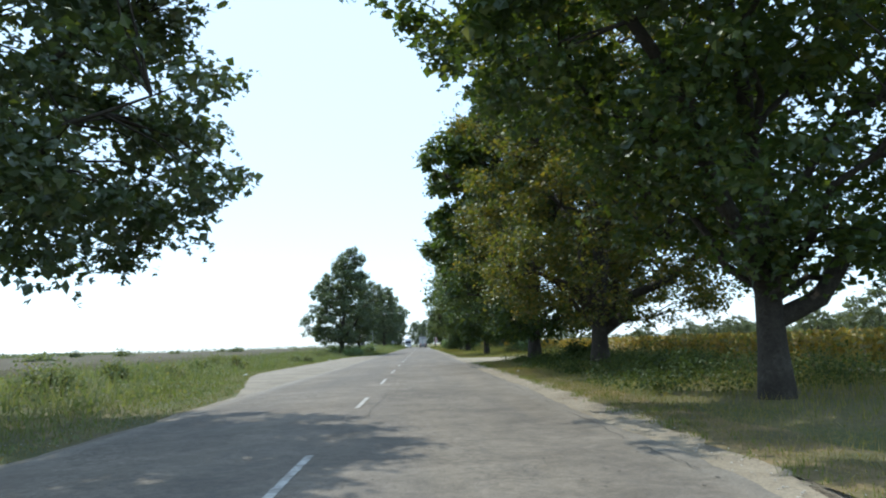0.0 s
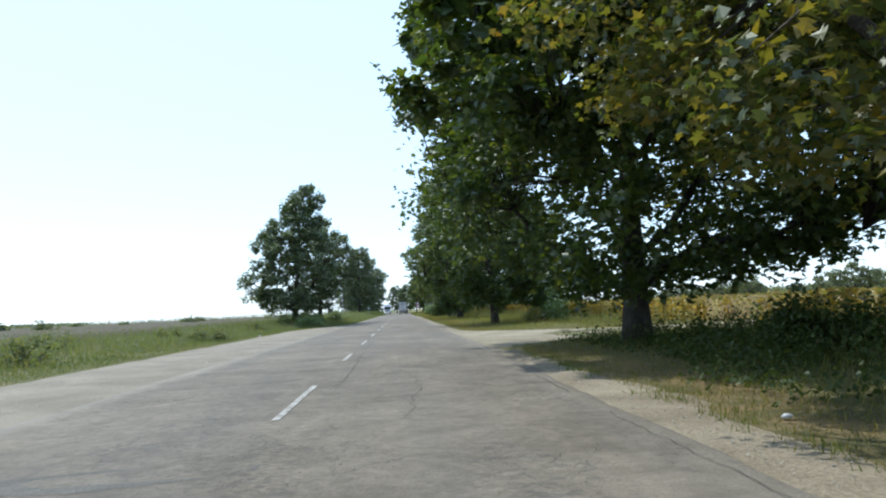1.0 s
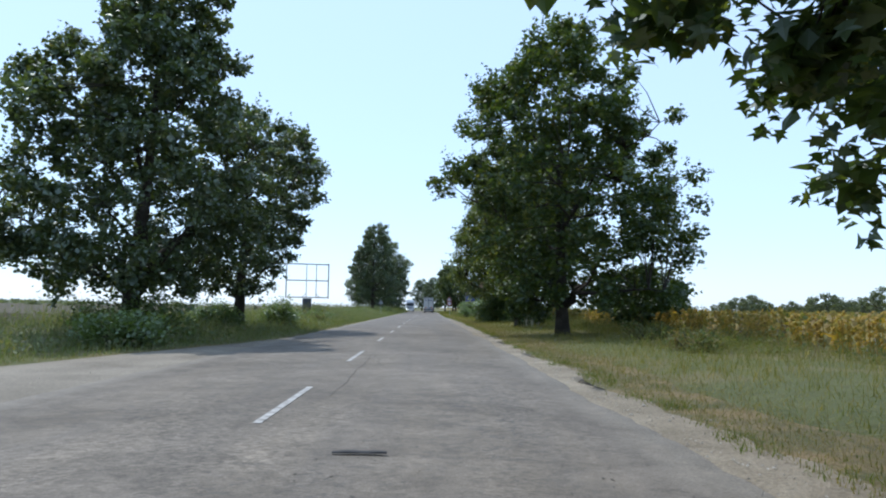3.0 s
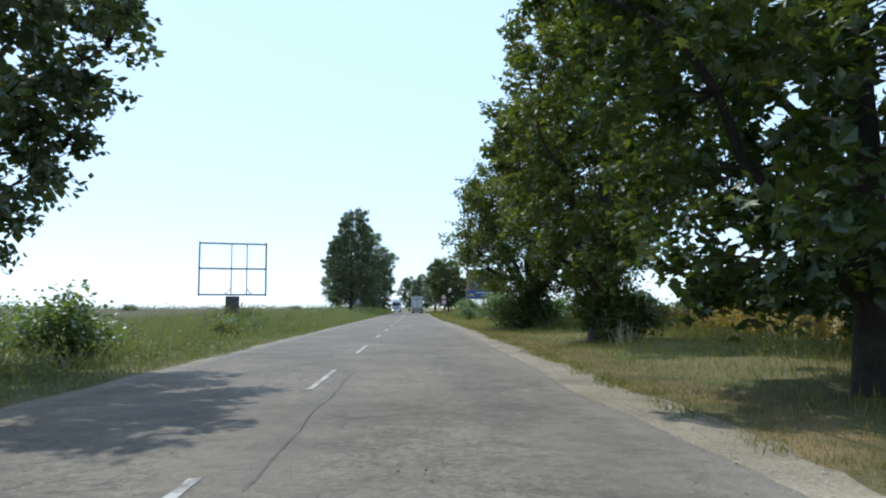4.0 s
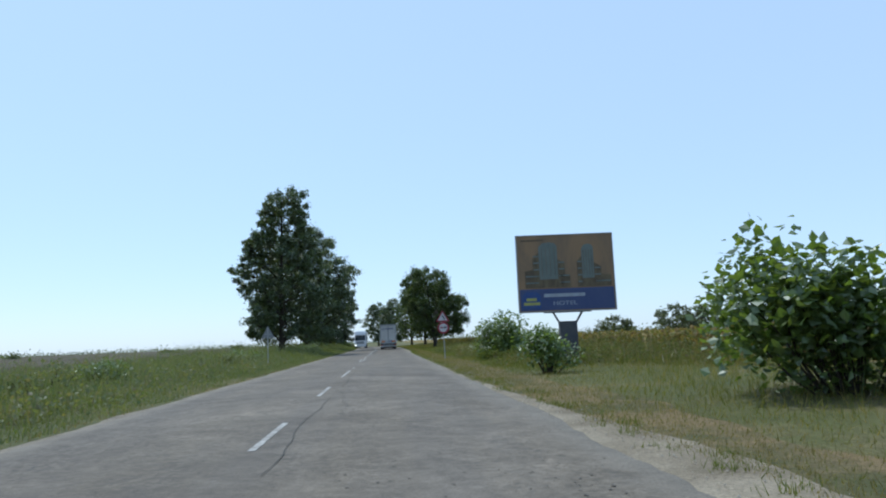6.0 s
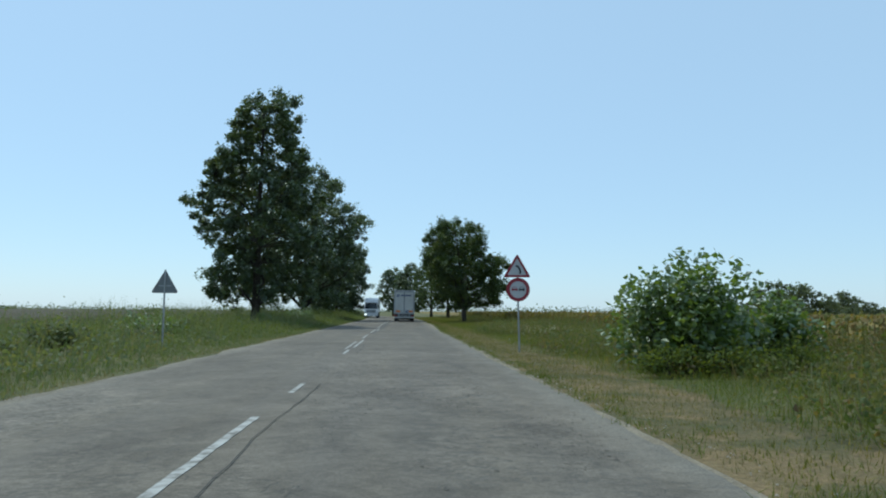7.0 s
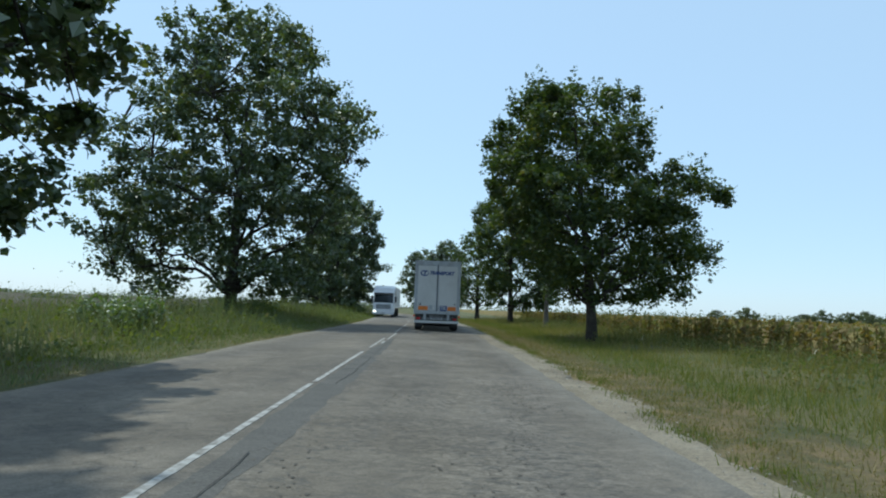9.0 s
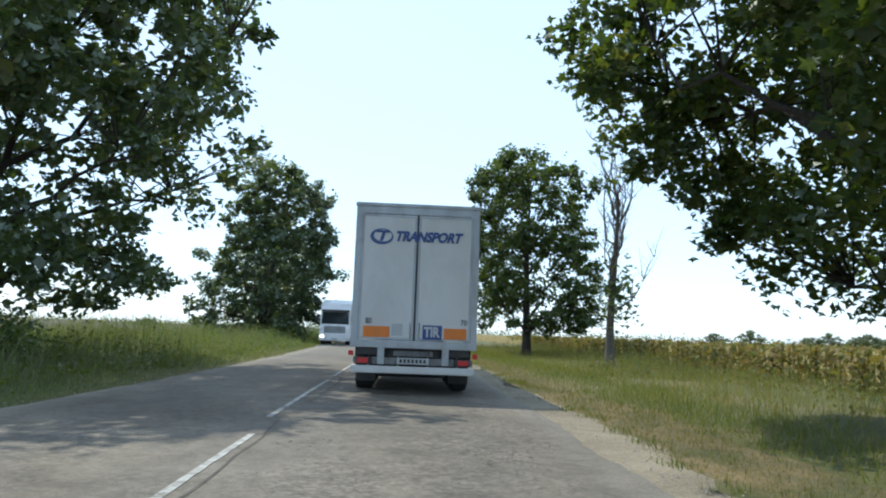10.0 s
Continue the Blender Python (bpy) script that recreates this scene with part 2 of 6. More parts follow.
M["weed"] = leaf_mat("tall_weeds", [(0.2, (0.07, 0.1, 0.04)), (0.38, (0.105, 0.135, 0.052)), (0.55, (0.155, 0.165, 0.07)), (0.68, (0.185, 0.155, 0.085)), (0.82, (0.155, 0.105, 0.07)), (0.95, (0.28, 0.235, 0.15))], 0.4, 0.35, 0.01)
M["reed"] = leaf_mat("bleached_stalk", [(0.2, (0.4, 0.35, 0.24)), (0.8, (0.58, 0.53, 0.4))], 0.25, 1.0, 0.08)
M["sunleaf"] = leaf_mat("withered_sunflower", [(0.15, (0.09, 0.118, 0.042)), (0.38, (0.15, 0.15, 0.056)), (0.6, (0.225, 0.168, 0.07)), (0.88, (0.14, 0.088, 0.05))], 0.4, 0.3, 0.01)
M["sunleaf_gold"] = leaf_mat("golden_sunflower", [(0.15, (0.13, 0.13, 0.036)), (0.38, (0.25, 0.2, 0.05)), (0.6, (0.36, 0.245, 0.065)), (0.88, (0.2, 0.12, 0.045))], 0.4, 0.3, 0.01)
# pale grey-green weeds, lightened further so the colour carries haze and glare
M["weed_pale"] = leaf_mat("pale_weeds_haze_lifted", [(0.2, (0.085, 0.125, 0.06)), (0.4, (0.13, 0.165, 0.08)), (0.6, (0.17, 0.19, 0.1)), (0.78, (0.2, 0.178, 0.118)), (0.95, (0.3, 0.27, 0.19))], 0.4, 0.35, 0.02)
M["line"] = paint_mat("worn_road_paint", (0.46, 0.45, 0.42), 0.75, dirt=1.0, dirt_color=(0.17, 0.157, 0.135), scale=5, spec=0.2, wear=(0.4, 0.66))
M["bitumen"] = rough_mat("dark_bitumen_fill", [(0.3, (0.085, 0.08, 0.072)), (0.7, (0.13, 0.122, 0.108))], 1.2, 25, relief=0.5, dist=0.01)
M["flake"] = rough_mat("bare_asphalt_flake", [(0.3, (0.08, 0.072, 0.06)), (0.7, (0.125, 0.11, 0.092))], 2.0, 30, relief=0.7, dist=0.01)
M["crackfill"] = rough_mat("crack_dirt", [(0.3, (0.035, 0.034, 0.032)), (0.7, (0.075, 0.072, 0.066))], 3, 20)
M["trailer"] = paint_mat("trailer_white", (0.6, 0.595, 0.58), 0.45, dirt=0.4, dirt_color=(0.36, 0.34, 0.31), scale=1.2)
M["trailer_frame"] = paint_mat("trailer_alloy", (0.4, 0.42, 0.44), 0.42, 0.35, dirt=0.5)
M["steel"] = paint_mat("galvanised_steel", (0.36, 0.37, 0.38), 0.45, 0.7, dirt=0.4)
M["darksteel"] = paint_mat("dark_painted_steel", (0.06, 0.065, 0.08), 0.5, 0.2, dirt=0.5)
M["rubber"] = paint_mat("tyre_rubber", (0.025, 0.025, 0.026), 0.8, dirt=0.4, dirt_color=(0.11, 0.1, 0.09))
M["black"] = paint_mat("black_plastic", (0.03, 0.03, 0.032), 0.55, dirt=0.3)
M["orange"] = paint_mat("orange_marker", (0.72, 0.2, 0.03), 0.5, dirt=0.5, dirt_color=(0.45, 0.2, 0.09), scale=6)
M["redlamp"] = paint_mat("red_lamp_lens", (0.55, 0.03, 0.035), 0.2, dirt=0.2)
M["blue"] = paint_mat("dark_blue_paint", (0.03, 0.07, 0.22), 0.4, dirt=0.2)
M["signwhite"] = paint_mat("sign_white", (0.46, 0.47, 0.48), 0.4, dirt=0.3)
M["signred"] = paint_mat("sign_red", (0.26, 0.03, 0.045), 0.4, dirt=0.2)
M["signblack"] = paint_mat("sign_black", (0.025, 0.025, 0.03), 0.45, dirt=0.15)
M["signback"] = paint_mat("sign_back_grey", (0.2, 0.21, 0.22), 0.5, 0.5, dirt=0.5)
M["cab"] = paint_mat("cab_white", (0.7, 0.7, 0.71), 0.3, dirt=0.25)
M["amber"] = paint_mat("poster_amber", (0.26, 0.165, 0.09), 0.6, dirt=0.8, dirt_color=(0.14, 0.11, 0.085), scale=0.9)
M["posterblue"] = paint_mat("poster_blue", (0.05, 0.07, 0.17), 0.6, dirt=0.6, dirt_color=(0.1, 0.12, 0.2), scale=1.4)
M["posterglass"] = paint_mat("poster_grey_green", (0.15, 0.175, 0.16), 0.5, dirt=0.7, dirt_color=(0.09, 0.11, 0.1), scale=3)
M["posterdark"] = paint_mat("poster_dark_brown", (0.09, 0.065, 0.04), 0.5, dirt=0.6, dirt_color=(0.25, 0.2, 0.11), scale=4)
M["postertext"] = paint_mat("poster_pale_print", (0.34, 0.38, 0.44), 0.5, dirt=0.4)
M["posteryellow"] = paint_mat("poster_yellow", (0.36, 0.36, 0.1), 0.5, dirt=0.3)
mg, tg, pg, _o = nodes_of("windscreen_glass")
pg.inputs["Base Color"].default_value = (0.02, 0.025, 0.03, 1)
pg.inputs["Roughness"].default_value = 0.06
M["glass"] = mg
ml, tl_, pl_, _o = nodes_of("lamp_lens")
pl_.inputs["Base Color"].default_value = (0.8, 0.8, 0.78, 1)
pl_.inputs["Roughness"].default_value = 0.1
M["lamp"] = ml
M["grime"] = paint_mat("road_grime", (0.19, 0.19, 0.19), 0.7, dirt=0.9, dirt_color=(0.05, 0.047, 0.043), scale=6)
mh, th_, ph_, _o = nodes_of("lit_headlamp")
ph_.inputs["Base Color"].default_value = (0.9, 0.9, 0.86, 1)
ph_.inputs["Emission Color"].default_value = (1.0, 0.96, 0.86, 1)
ph_.inputs["Emission Strength"].default_value = 3.0
M["litlamp"] = mh


# ---------------------------------------------------------------- mesh helpers
rng = np.random.default_rng(7)


def mesh_np(name, verts, faces, material, smooth=False):
    """A mesh from a vertex array and a face array (all faces with the same corner count)."""
    me = bpy.data.meshes.new(name)
    verts, faces = np.asarray(verts, np.float32), np.asarray(faces, np.int32)
    k = faces.shape[1]
    me.vertices.add(len(verts))
    me.vertices.foreach_set("co", verts.ravel())
    me.loops.add(faces.size)
    me.loops.foreach_set("vertex_index", faces.ravel())
    me.polygons.add(len(faces))
    me.polygons.foreach_set("loop_start", np.arange(0, faces.size, k, dtype=np.int32))
    me.polygons.foreach_set("use_smooth", np.full(len(faces), smooth))
    me.update(calc_edges=True)
    me.validate()
    me.materials.append(material)
    return me


def thing(name, x=0, y=0, z=0, rz=0, **tags):
    ob = new(name)
    ob.empty_display_size = 0.2
    ob.matrix_world = pose(x, y, z, 0, 0, rz)
    return tagged(ob, **tags)


def child(name, me, parent, label="", at=None):
    ob = new(name, me)
    ob.parent = parent
    if at is not None:
        ob.matrix_basis = at
    return tagged(ob, label=label)


def part(name, bm, material, parent, label="", smooth=False):
    me = bpy.data.meshes.new(name)
    for f in bm.faces:
        f.smooth = smooth
    bm.to_mesh(me)
    bm.free()
    me.materials.append(material)
    return child(name, me, parent, label)


def box(bm, x0, x1, y0, y1, z0, z1, bevel=0.0):
    r = bmesh.ops.create_cube(bm, size=1)
    vs = r["verts"]
    bmesh.ops.scale(bm, verts=vs, vec=(x1 - x0, y1 - y0, z1 - z0))
    bmesh.ops.translate(bm, verts=vs, vec=((x0 + x1) / 2, (y0 + y1) / 2, (z0 + z1) / 2))
    if bevel:
        es = list({e for v in vs for e in v.link_edges})
        bmesh.ops.bevel(bm, geom=es, offset=bevel, segments=2, affect="EDGES")
    return bm


def boxes(*rows, bevel=0.0):
    bm = bmesh.new()
    for r in rows:
        box(bm, *r, bevel=bevel)
    return bm


def rod(bm, a, b, r, seg=8, r2=None):
    a, b = Vector(a), Vector(b)
    d = b - a
    m = Matrix.Translation((a + b) / 2) @ d.to_track_quat("Z", "Y").to_matrix().to_4x4()
    bmesh.ops.create_cone(bm, cap_ends=True, segments=seg, radius1=r, radius2=r if r2 is None else r2, depth=d.length, matrix=m)
    return bm


def prism(bm, pts, y0, y1):
    """Outline of (x, z) points, thick from y0 to y1."""
    a = [bm.verts.new((x, y0, z)) for x, z in pts]
    b = [bm.verts.new((x, y1, z)) for x, z in pts]
    bm.faces.new(a)
    bm.faces.new(b[::-1])
    for i in range(len(pts)):
        j = (i + 1) % len(pts)
        bm.faces.new((a[j], a[i], b[i], b[j]))
    bmesh.ops.recalc_face_normals(bm, faces=bm.faces[:])
    return bm


def disc_pts(r, n=28, cx=0, cz=0, rz=None):
    rz = r if rz is None else rz
    return [(cx + r * math.cos(2 * math.pi * i / n), cz + rz * math.sin(2 * math.pi * i / n)) for i in range(n)]


def ring(bm, outer, inner, y0, y1):
    """A closed band between two outlines with the same point count."""
    n = len(outer)
    v = [[bm.verts.new((x, y, z)) for x, z in pts] for pts, y in ((outer, y0), (inner, y0), (outer, y1), (inner, y1))]
    for i in range(n):
        j = (i + 1) % n
        for a, b in ((0, 1), (2, 3), (0, 2), (1, 3)):
            bm.faces.new((v[a][i], v[a][j], v[b][j], v[b][i]))
    bmesh.ops.recalc_face_normals(bm, faces=bm.faces[:])
    return bm


def letters(text, size, depth, material, parent, name, at, width=None, label="", bold=0.0):
    cu = bpy.data.curves.new(name, "FONT")
    cu.body, cu.size, cu.extrude, cu.align_x, cu.align_y = text, size, depth, "LEFT", "CENTER"
    cu.offset = bold
    tmp = bpy.data.objects.new("tmp", cu)
    scene.collection.objects.link(tmp)
    bpy.context.view_layer.update()
    me = bpy.data.meshes.new_from_object(tmp.evaluated_get(bpy.context.evaluated_depsgraph_get()))
    bpy.data.objects.remove(tmp)
    me.materials.clear()
    me.materials.append(material)
    me.name = name
    if width:
        xs = [v.co.x for v in me.vertices]
        me.transform(Matrix.Diagonal((width / (max(xs) - min(xs)), 1, 1, 1)))
    return child(name, me, parent, label, at)


def tubes(paths, sides=6):
    """Verts and quads of tapering tubes; paths: list of (points n x 3, radii n)."""
    V, Fq, off = [], [], 0
    ang = np.arange(sides) * 2 * np.pi / sides
    for p, r in paths:
        p, r = np.asarray(p, float), np.asarray(r, float)
        d = np.gradient(p, axis=0)
        d /= np.linalg.norm(d, axis=1)[:, None] + 1e-9
        ref = np.where(np.abs(d[:, 2:3]) > 0.9, np.array([[1.0, 0, 0]]), np.array([[0, 0, 1.0]]))
        u = np.cross(d, ref)
        u /= np.linalg.norm(u, axis=1)[:, None] + 1e-9
        w = np.cross(d, u)
        rings = p[:, None] + r[:, None, None] * (np.cos(ang)[None, :, None] * u[:, None] + np.sin(ang)[None, :, None] * w[:, None])
        V.append(rings.reshape(-1, 3))
        n = len(p)
        i, j = np.meshgrid(np.arange(n - 1), np.arange(sides), indexing="ij")
        a = off + i * sides + j
        b = off + i * sides + (j + 1) % sides
        Fq.append(np.stack([a, b, b + sides, a + sides], -1).reshape(-1, 4))
        off += n * sides
    return np.concatenate(V), np.concatenate(Fq)


def leaf_cloud(pos, size, r, droop=0.5, shape="lobed"):
    """One small leaf at each position, turned at random."""
    n = len(pos)
    a = r.uniform(0, 2 * np.pi, n)
    tilt = r.normal(-droop, 0.55, n)
    fwd = np.stack([np.cos(a) * np.cos(tilt), np.sin(a) * np.cos(tilt), np.sin(tilt)], 1)
    side = np.stack([-np.sin(a), np.cos(a), np.zeros(n)], 1)
    up = np.cross(side, fwd)
    roll = r.normal(0, 0.6, n)[:, None]
    side, up = side * np.cos(roll) + up * np.sin(roll), up * np.cos(roll) - side * np.sin(roll)
    s = (size * r.uniform(0.65, 1.25, n))[:, None]
    if shape == "lobed":
        tpl = ((0, 0, 0), (0.64, 0.38, 0.08), (0.06, 0.6, 0.02), (-0.06, 0.6, 0.02), (-0.64, 0.38, 0.08), (0.3, 0.3, 0.03), (0.0, 1.05, -0.12), (-0.3, 0.3, 0.03))
        fc = ((0, 1, 2), (0, 3, 4), (5, 6, 7))
    elif shape == "palmate":
        half = ((0.5, 0.1, 0.05), (0.28, 0.3, 0.02), (0.68, 0.58, 0.09), (0.24, 0.56, 0.02))
        tpl = ((0, 0.42, 0), (0, 0, 0), *half, (0, 1.05, -0.14), *[(-a, b, c) for a, b, c in half[::-1]])
        fc = tuple((0, k, k % 10 + 1) for k in range(1, 11))
    else:
        tpl = ((0, 0, 0), (0.4, 0.45, 0.06), (0, 1.0, -0.1), (-0.4, 0.45, 0.06))
        fc = ((0, 1, 2), (0, 2, 3))
    V = np.stack([pos + s * (cx * side + cy * fwd + cz * up) for cx, cy, cz in tpl], 1).reshape(-1, 3)
    base = (np.arange(n) * len(tpl))[:, None, None]
    Fc = (base + np.array(fc)[None]).reshape(-1, 3)
    return V, Fc


# ---------------------------------------------------------------- ground, road, verges
Y0, Y1 = -40.0, 420.0
LANE_MID, EDGE_R = -1.75, 2.45


def wob(y, seed, amp, scale=0.25):
    return amp * noise.noise(Vector((y * scale, seed * 7.3, 0.5))) + 0.4 * amp * noise.noise(Vector((y * scale * 4, seed * 3.1, 2.5)))


def smooth01(a, b, v):
    u = min(1.0, max(0.0, (v - a) / (b - a)))
    return u * u * (3 - 2 * u)


def bend(y):
    """Sideways shift of the road where it starts to bend."""
    return -0.0013 * max(0.0, y - 262.0) ** 2


def layby(y):
    """Extra width of the gravel lay-by along the far lane."""
    return 3.6 * smooth01(16, 40, y) * (1 - smooth01(78, 100, y))


def apron(y):
    """Extra width of the gravel mouth of the field track."""
    return 6.0 * smooth01(43.0, 50.5, y) * (1 - smooth01(52, 62, y))


def edge_left(y):
    return -5.45 + wob(y, 1, 0.1)


def edge_right(y):
    return EDGE_R + wob(y, 2, 0.16) + 0.06 * noise.noise(Vector((y * 2.6, 4, 4)))


def gravel_share(y):
    """How much of the gravel strip is left: it thins out under dry grass before the far trees."""
    return 1.0 - 0.9 * smooth01(140, 168, y) * (1 - smooth01(208, 230, y)) - 0.8 * smooth01(40, 45, y) * (1 - smooth01(58, 63, y))


def gravel_rim(y):
    return wob(y, 4, 0.55, 0.22) + 0.16 * noise.noise(Vector((y * 1.7, 9, 2)))


def strip(name, ys, cols, material, kind="structure", label=""):
    """A long sheet: for every y a row of (x, z) from the functions in cols."""
    V = [(fx(y) + bend(y), y, fz(y)) for y in ys for fx, fz in cols]
    k = len(cols)
    n = len(ys)
    i, j = np.meshgrid(np.arange(n - 1), np.arange(k - 1), indexing="ij")
    a = i * k + j
    Fq = np.stack([a, a + 1, a + k + 1, a + k], -1).reshape(-1, 4)
    ob = new(name, mesh_np(name, V, Fq, material, True))
    return tagged(ob, label=label, category=name.split("_")[0], kind=kind)


# ground: fine near the road, coarse to the horizon
gx = np.concatenate([[-3000, -1200, -500, -220, -120], np.arange(-70, -12, 6.0), np.arange(-12, 16, 0.8), np.arange(16, 80, 6.0), [120, 220, 500, 1200, 3000]])
gy = np.concatenate([[-600, -200, -80], np.arange(-40, 330, 1.6), np.arange(330, 600, 15.0), [700, 1000, 1800, 3500]])
GX, GY = np.meshgrid(gx, gy)
GZ = np.zeros_like(GX)
for a in range(GX.shape[0]):
    for b in range(GX.shape[1]):
        x, y = GX[a, b], GY[a, b]
        off = max(0.0, max(-9.2 - x, x - 4.0))
        GZ[a, b] = -0.07 + min(1.0, off / 3.0) * (0.1 * noise.noise(Vector((x * 0.3, y * 0.3, 1))) + (0.12 if x > 0 else 0.18) * min(1, off / 4))
        if abs(x) > 100 or y > 340:
            GZ[a, b] = 0.0 if abs(x) > 15 else -0.07
nr, nc = GX.shape
i, j = np.meshgrid(np.arange(nr - 1), np.arange(nc - 1), indexing="ij")
a = i * nc + j
ground = new("ground", mesh_np("ground", np.stack([GX, GY, GZ], -1).reshape(-1, 3), np.stack([a, a + 1, a + nc + 1, a + nc], -1).reshape(-1, 4), M["soil"], True))
tagged(ground, "flat grassy farmland soil with dry patches", "ground", kind="structure")

ys = np.concatenate([np.arange(Y0, 300, 0.3), np.arange(300, Y1, 2.0)])
crown_z = lambda x: 0.0 - 0.012 * abs(x - LANE_MID)
lanes = [-5.45, -5.0, -3.6, -1.75, 0.2, 1.6, 2.2, 2.45]
cols = [(lambda y: edge_left(y) - 0.05, lambda y: -0.1), (edge_left, lambda y: -0.045)]
cols += [(lambda y, x=x: x, lambda y, x=x: crown_z(x) + (0.0 if x == LANE_MID else 0.012) * noise.noise(Vector((x * 0.6, y * 0.25, 3)))) for x in lanes[1:-1]]
cols += [(edge_right, lambda y: -0.05), (lambda y: edge_right(y) + 0.06, lambda y: -0.1)]
road = strip("road", ys, cols, M["asphalt"], label="worn grey asphalt two-lane country road with cracks")

strip("gravel_shoulder", ys, [
    (lambda y: 2.2, lambda y: -0.065), (lambda y: 2.42 + 0.26 * gravel_share(y), lambda y: -0.055),
    (lambda y: 2.47 + 0.5 * gravel_share(y), lambda y: -0.05 + 0.02 * noise.noise(Vector((y * 0.8, 2, 1)))),
    (lambda y: 2.52 + 0.68 * gravel_share(y) + gravel_rim(y) * (0.15 + 0.85 * gravel_share(y)), lambda y: -0.052),
    (lambda y: 2.6 + 0.9 * gravel_share(y) + gravel_rim(y) * (0.15 + 0.85 * gravel_share(y)), lambda y: -0.09)], M["gravel"], label="pale limestone gravel shoulder along the asphalt")
strip("track_mouth", np.arange(41.0, 64.0, 0.3), [
    (lambda y: 2.3, lambda y: -0.07), (lambda y: 2.75 + 0.2 * noise.noise(Vector((y, 3, 3))), lambda y: -0.043),
    (lambda y: 2.9 + apron(y) * 0.5, lambda y: -0.036 + 0.03 * noise.noise(Vector((y * 0.5, 2, 6)))),
    (lambda y: 3.1 + apron(y) + 0.8 * gravel_rim(y), lambda y: -0.034 + 0.06 * min(1.0, apron(y) / 4)), (lambda y: 3.3 + apron(y) + 0.8 * gravel_rim(y), lambda y: -0.09)], M["track"], label="dusty earth mouth of the field track")
strip("gravel_layby", ys, [
    (lambda y: -5.62 - layby(y) + wob(y, 5, 0.22, 0.4), lambda y: -0.16), (lambda y: -5.5 - layby(y) + wob(y, 5, 0.22, 0.4), lambda y: -0.04),
    (lambda y: -5.4 - layby(y) * 0.5, lambda y: -0.04), (lambda y: -5.15, lambda y: -0.062)], M["dusty"], label="dusty gravel lay-by beside the far lane")
# the field track that leaves the apron
tx = np.arange(7.0, 60.0, 0.8)
strip_v = []
for x in tx:
    c = 51.3 + 0.02 * (x - 7)
    w = 2.0 + 1.7 * math.exp(-(x - 7) / 2.0)
    strip_v += [(x, c - w + 0.2 * noise.noise(Vector((x, 1, 1))), 0.07), (x, c - w * 0.3, 0.1), (x, c + w * 0.3, 0.1), (x, c + w + 0.2 * noise.noise(Vector((x, 5, 1))), 0.07)]
i, j = np.meshgrid(np.arange(len(tx) - 1), np.arange(3), indexing="ij")
a = i * 4 + j
track = new("field_track", mesh_np("field_track", [(x, y, z + min(0.0, (x - 11) * 0.01)) for x, y, z in strip_v], np.stack([a, a + 4, a + 5, a + 1], -1).reshape(-1, 4), M["track"], True))
tagged(track, "pale dusty dirt track leading into the fields", "track", kind="structure")

strip("field_edge_path", np.arange(-20.0, 49.5, 0.5), [
    (lambda y: 11.7 + wob(y, 12, 0.3), lambda y: -0.05), (lambda y: 11.9 + wob(y, 12, 0.3), lambda y: 0.12),
    (lambda y: 13.1 + wob(y, 13, 0.3), lambda y: 0.12), (lambda y: 13.4 + wob(y, 13, 0.3), lambda y: -0.05)], M["track"], label="pale bare path along the foot of the sunflowers")
strip("dry_verge", ys, [
    (lambda y: 2.5 + apron(y), lambda y: -0.15), (lambda y: 2.6 + apron(y), lambda y: -0.064),
    (lambda y: 3.7 + apron(y), lambda y: -0.055), (lambda y: 4.7 + apron(y) * 0.8 + wob(y, 9, 0.9, 0.16), lambda y: -0.06), (lambda y: 4.9 + apron(y) * 0.8 + wob(y, 9, 0.9, 0.16), lambda y: -0.12)], M["drysoil"], label="strip of dry straw-coloured ground along the gravel")

# painted centre line: each dash a piece of the road
dash_meshes = []
for q in range(4):
    V, Fq, segs = [], [], 26
    for k in range(segs + 1):
        u = k / segs
        for s in (-1, 1):
            e = 0.048 * (1 + 0.3 * noise.noise(Vector((u * 19, s * 3.0, q * 5.0))) - 0.55 * max(0.0, noise.noise(Vector((u * 8, s * 2.0, q * 9.0 + 4))) - 0.2))
            V += [(s * e, u - 0.5, 0.0), (s * e, u - 0.5, 0.003)]
    for k in range(segs):
        a = 4 * k
        Fq += [(a + 1, a + 3, a + 7, a + 5), (a, a + 1, a + 5, a + 4), (a + 3, a + 2, a + 6, a + 7)]
    dash_meshes.append(mesh_np("road_dash", V, Fq, M["line"]))


def dash(y_end, length, x=LANE_MID, w=1.0):
    ob = new("road_dash", dash_meshes[len(road.children) % 4])
    ob.parent = road
    ob.matrix_basis = Matrix.Translation((x + bend(y_end - length / 2), y_end - length / 2, crown_z(x) + 0.003)) @ Matrix.Diagonal((w, length, 1, 1))
    ob["label"] = "worn white painted lane dash"


for k in range(-8, 13):
    dash(53.4 + 9 * k, 3.4 + 0.5 * math.sin(k * 2.1))
dash(172.8, 5.6)
for y_a, y_b, x_d in ((175.2, 176.6, -1.72), (184.9, 187.0, -1.72), (187.5, 193.0, -1.87), (188.5, 194.8, -1.66), (196.6, 201.4, -1.8), (204.7, 212.7, -1.78), (209.4, 213.2, -1.58),
                      (215.1, 216.4, -1.6), (215.9, 223.5, -1.79), (223.8, 231.5, -1.78), (233.5, 240.0, -1.76), (236.0, 237.6, -1.6), (239.3, 245.4, -1.58), (247.0, 254.5, -1.7), (256.0, 263.4, -1.72)):
    dash(y_b, y_b - y_a, x_d, 0.85)
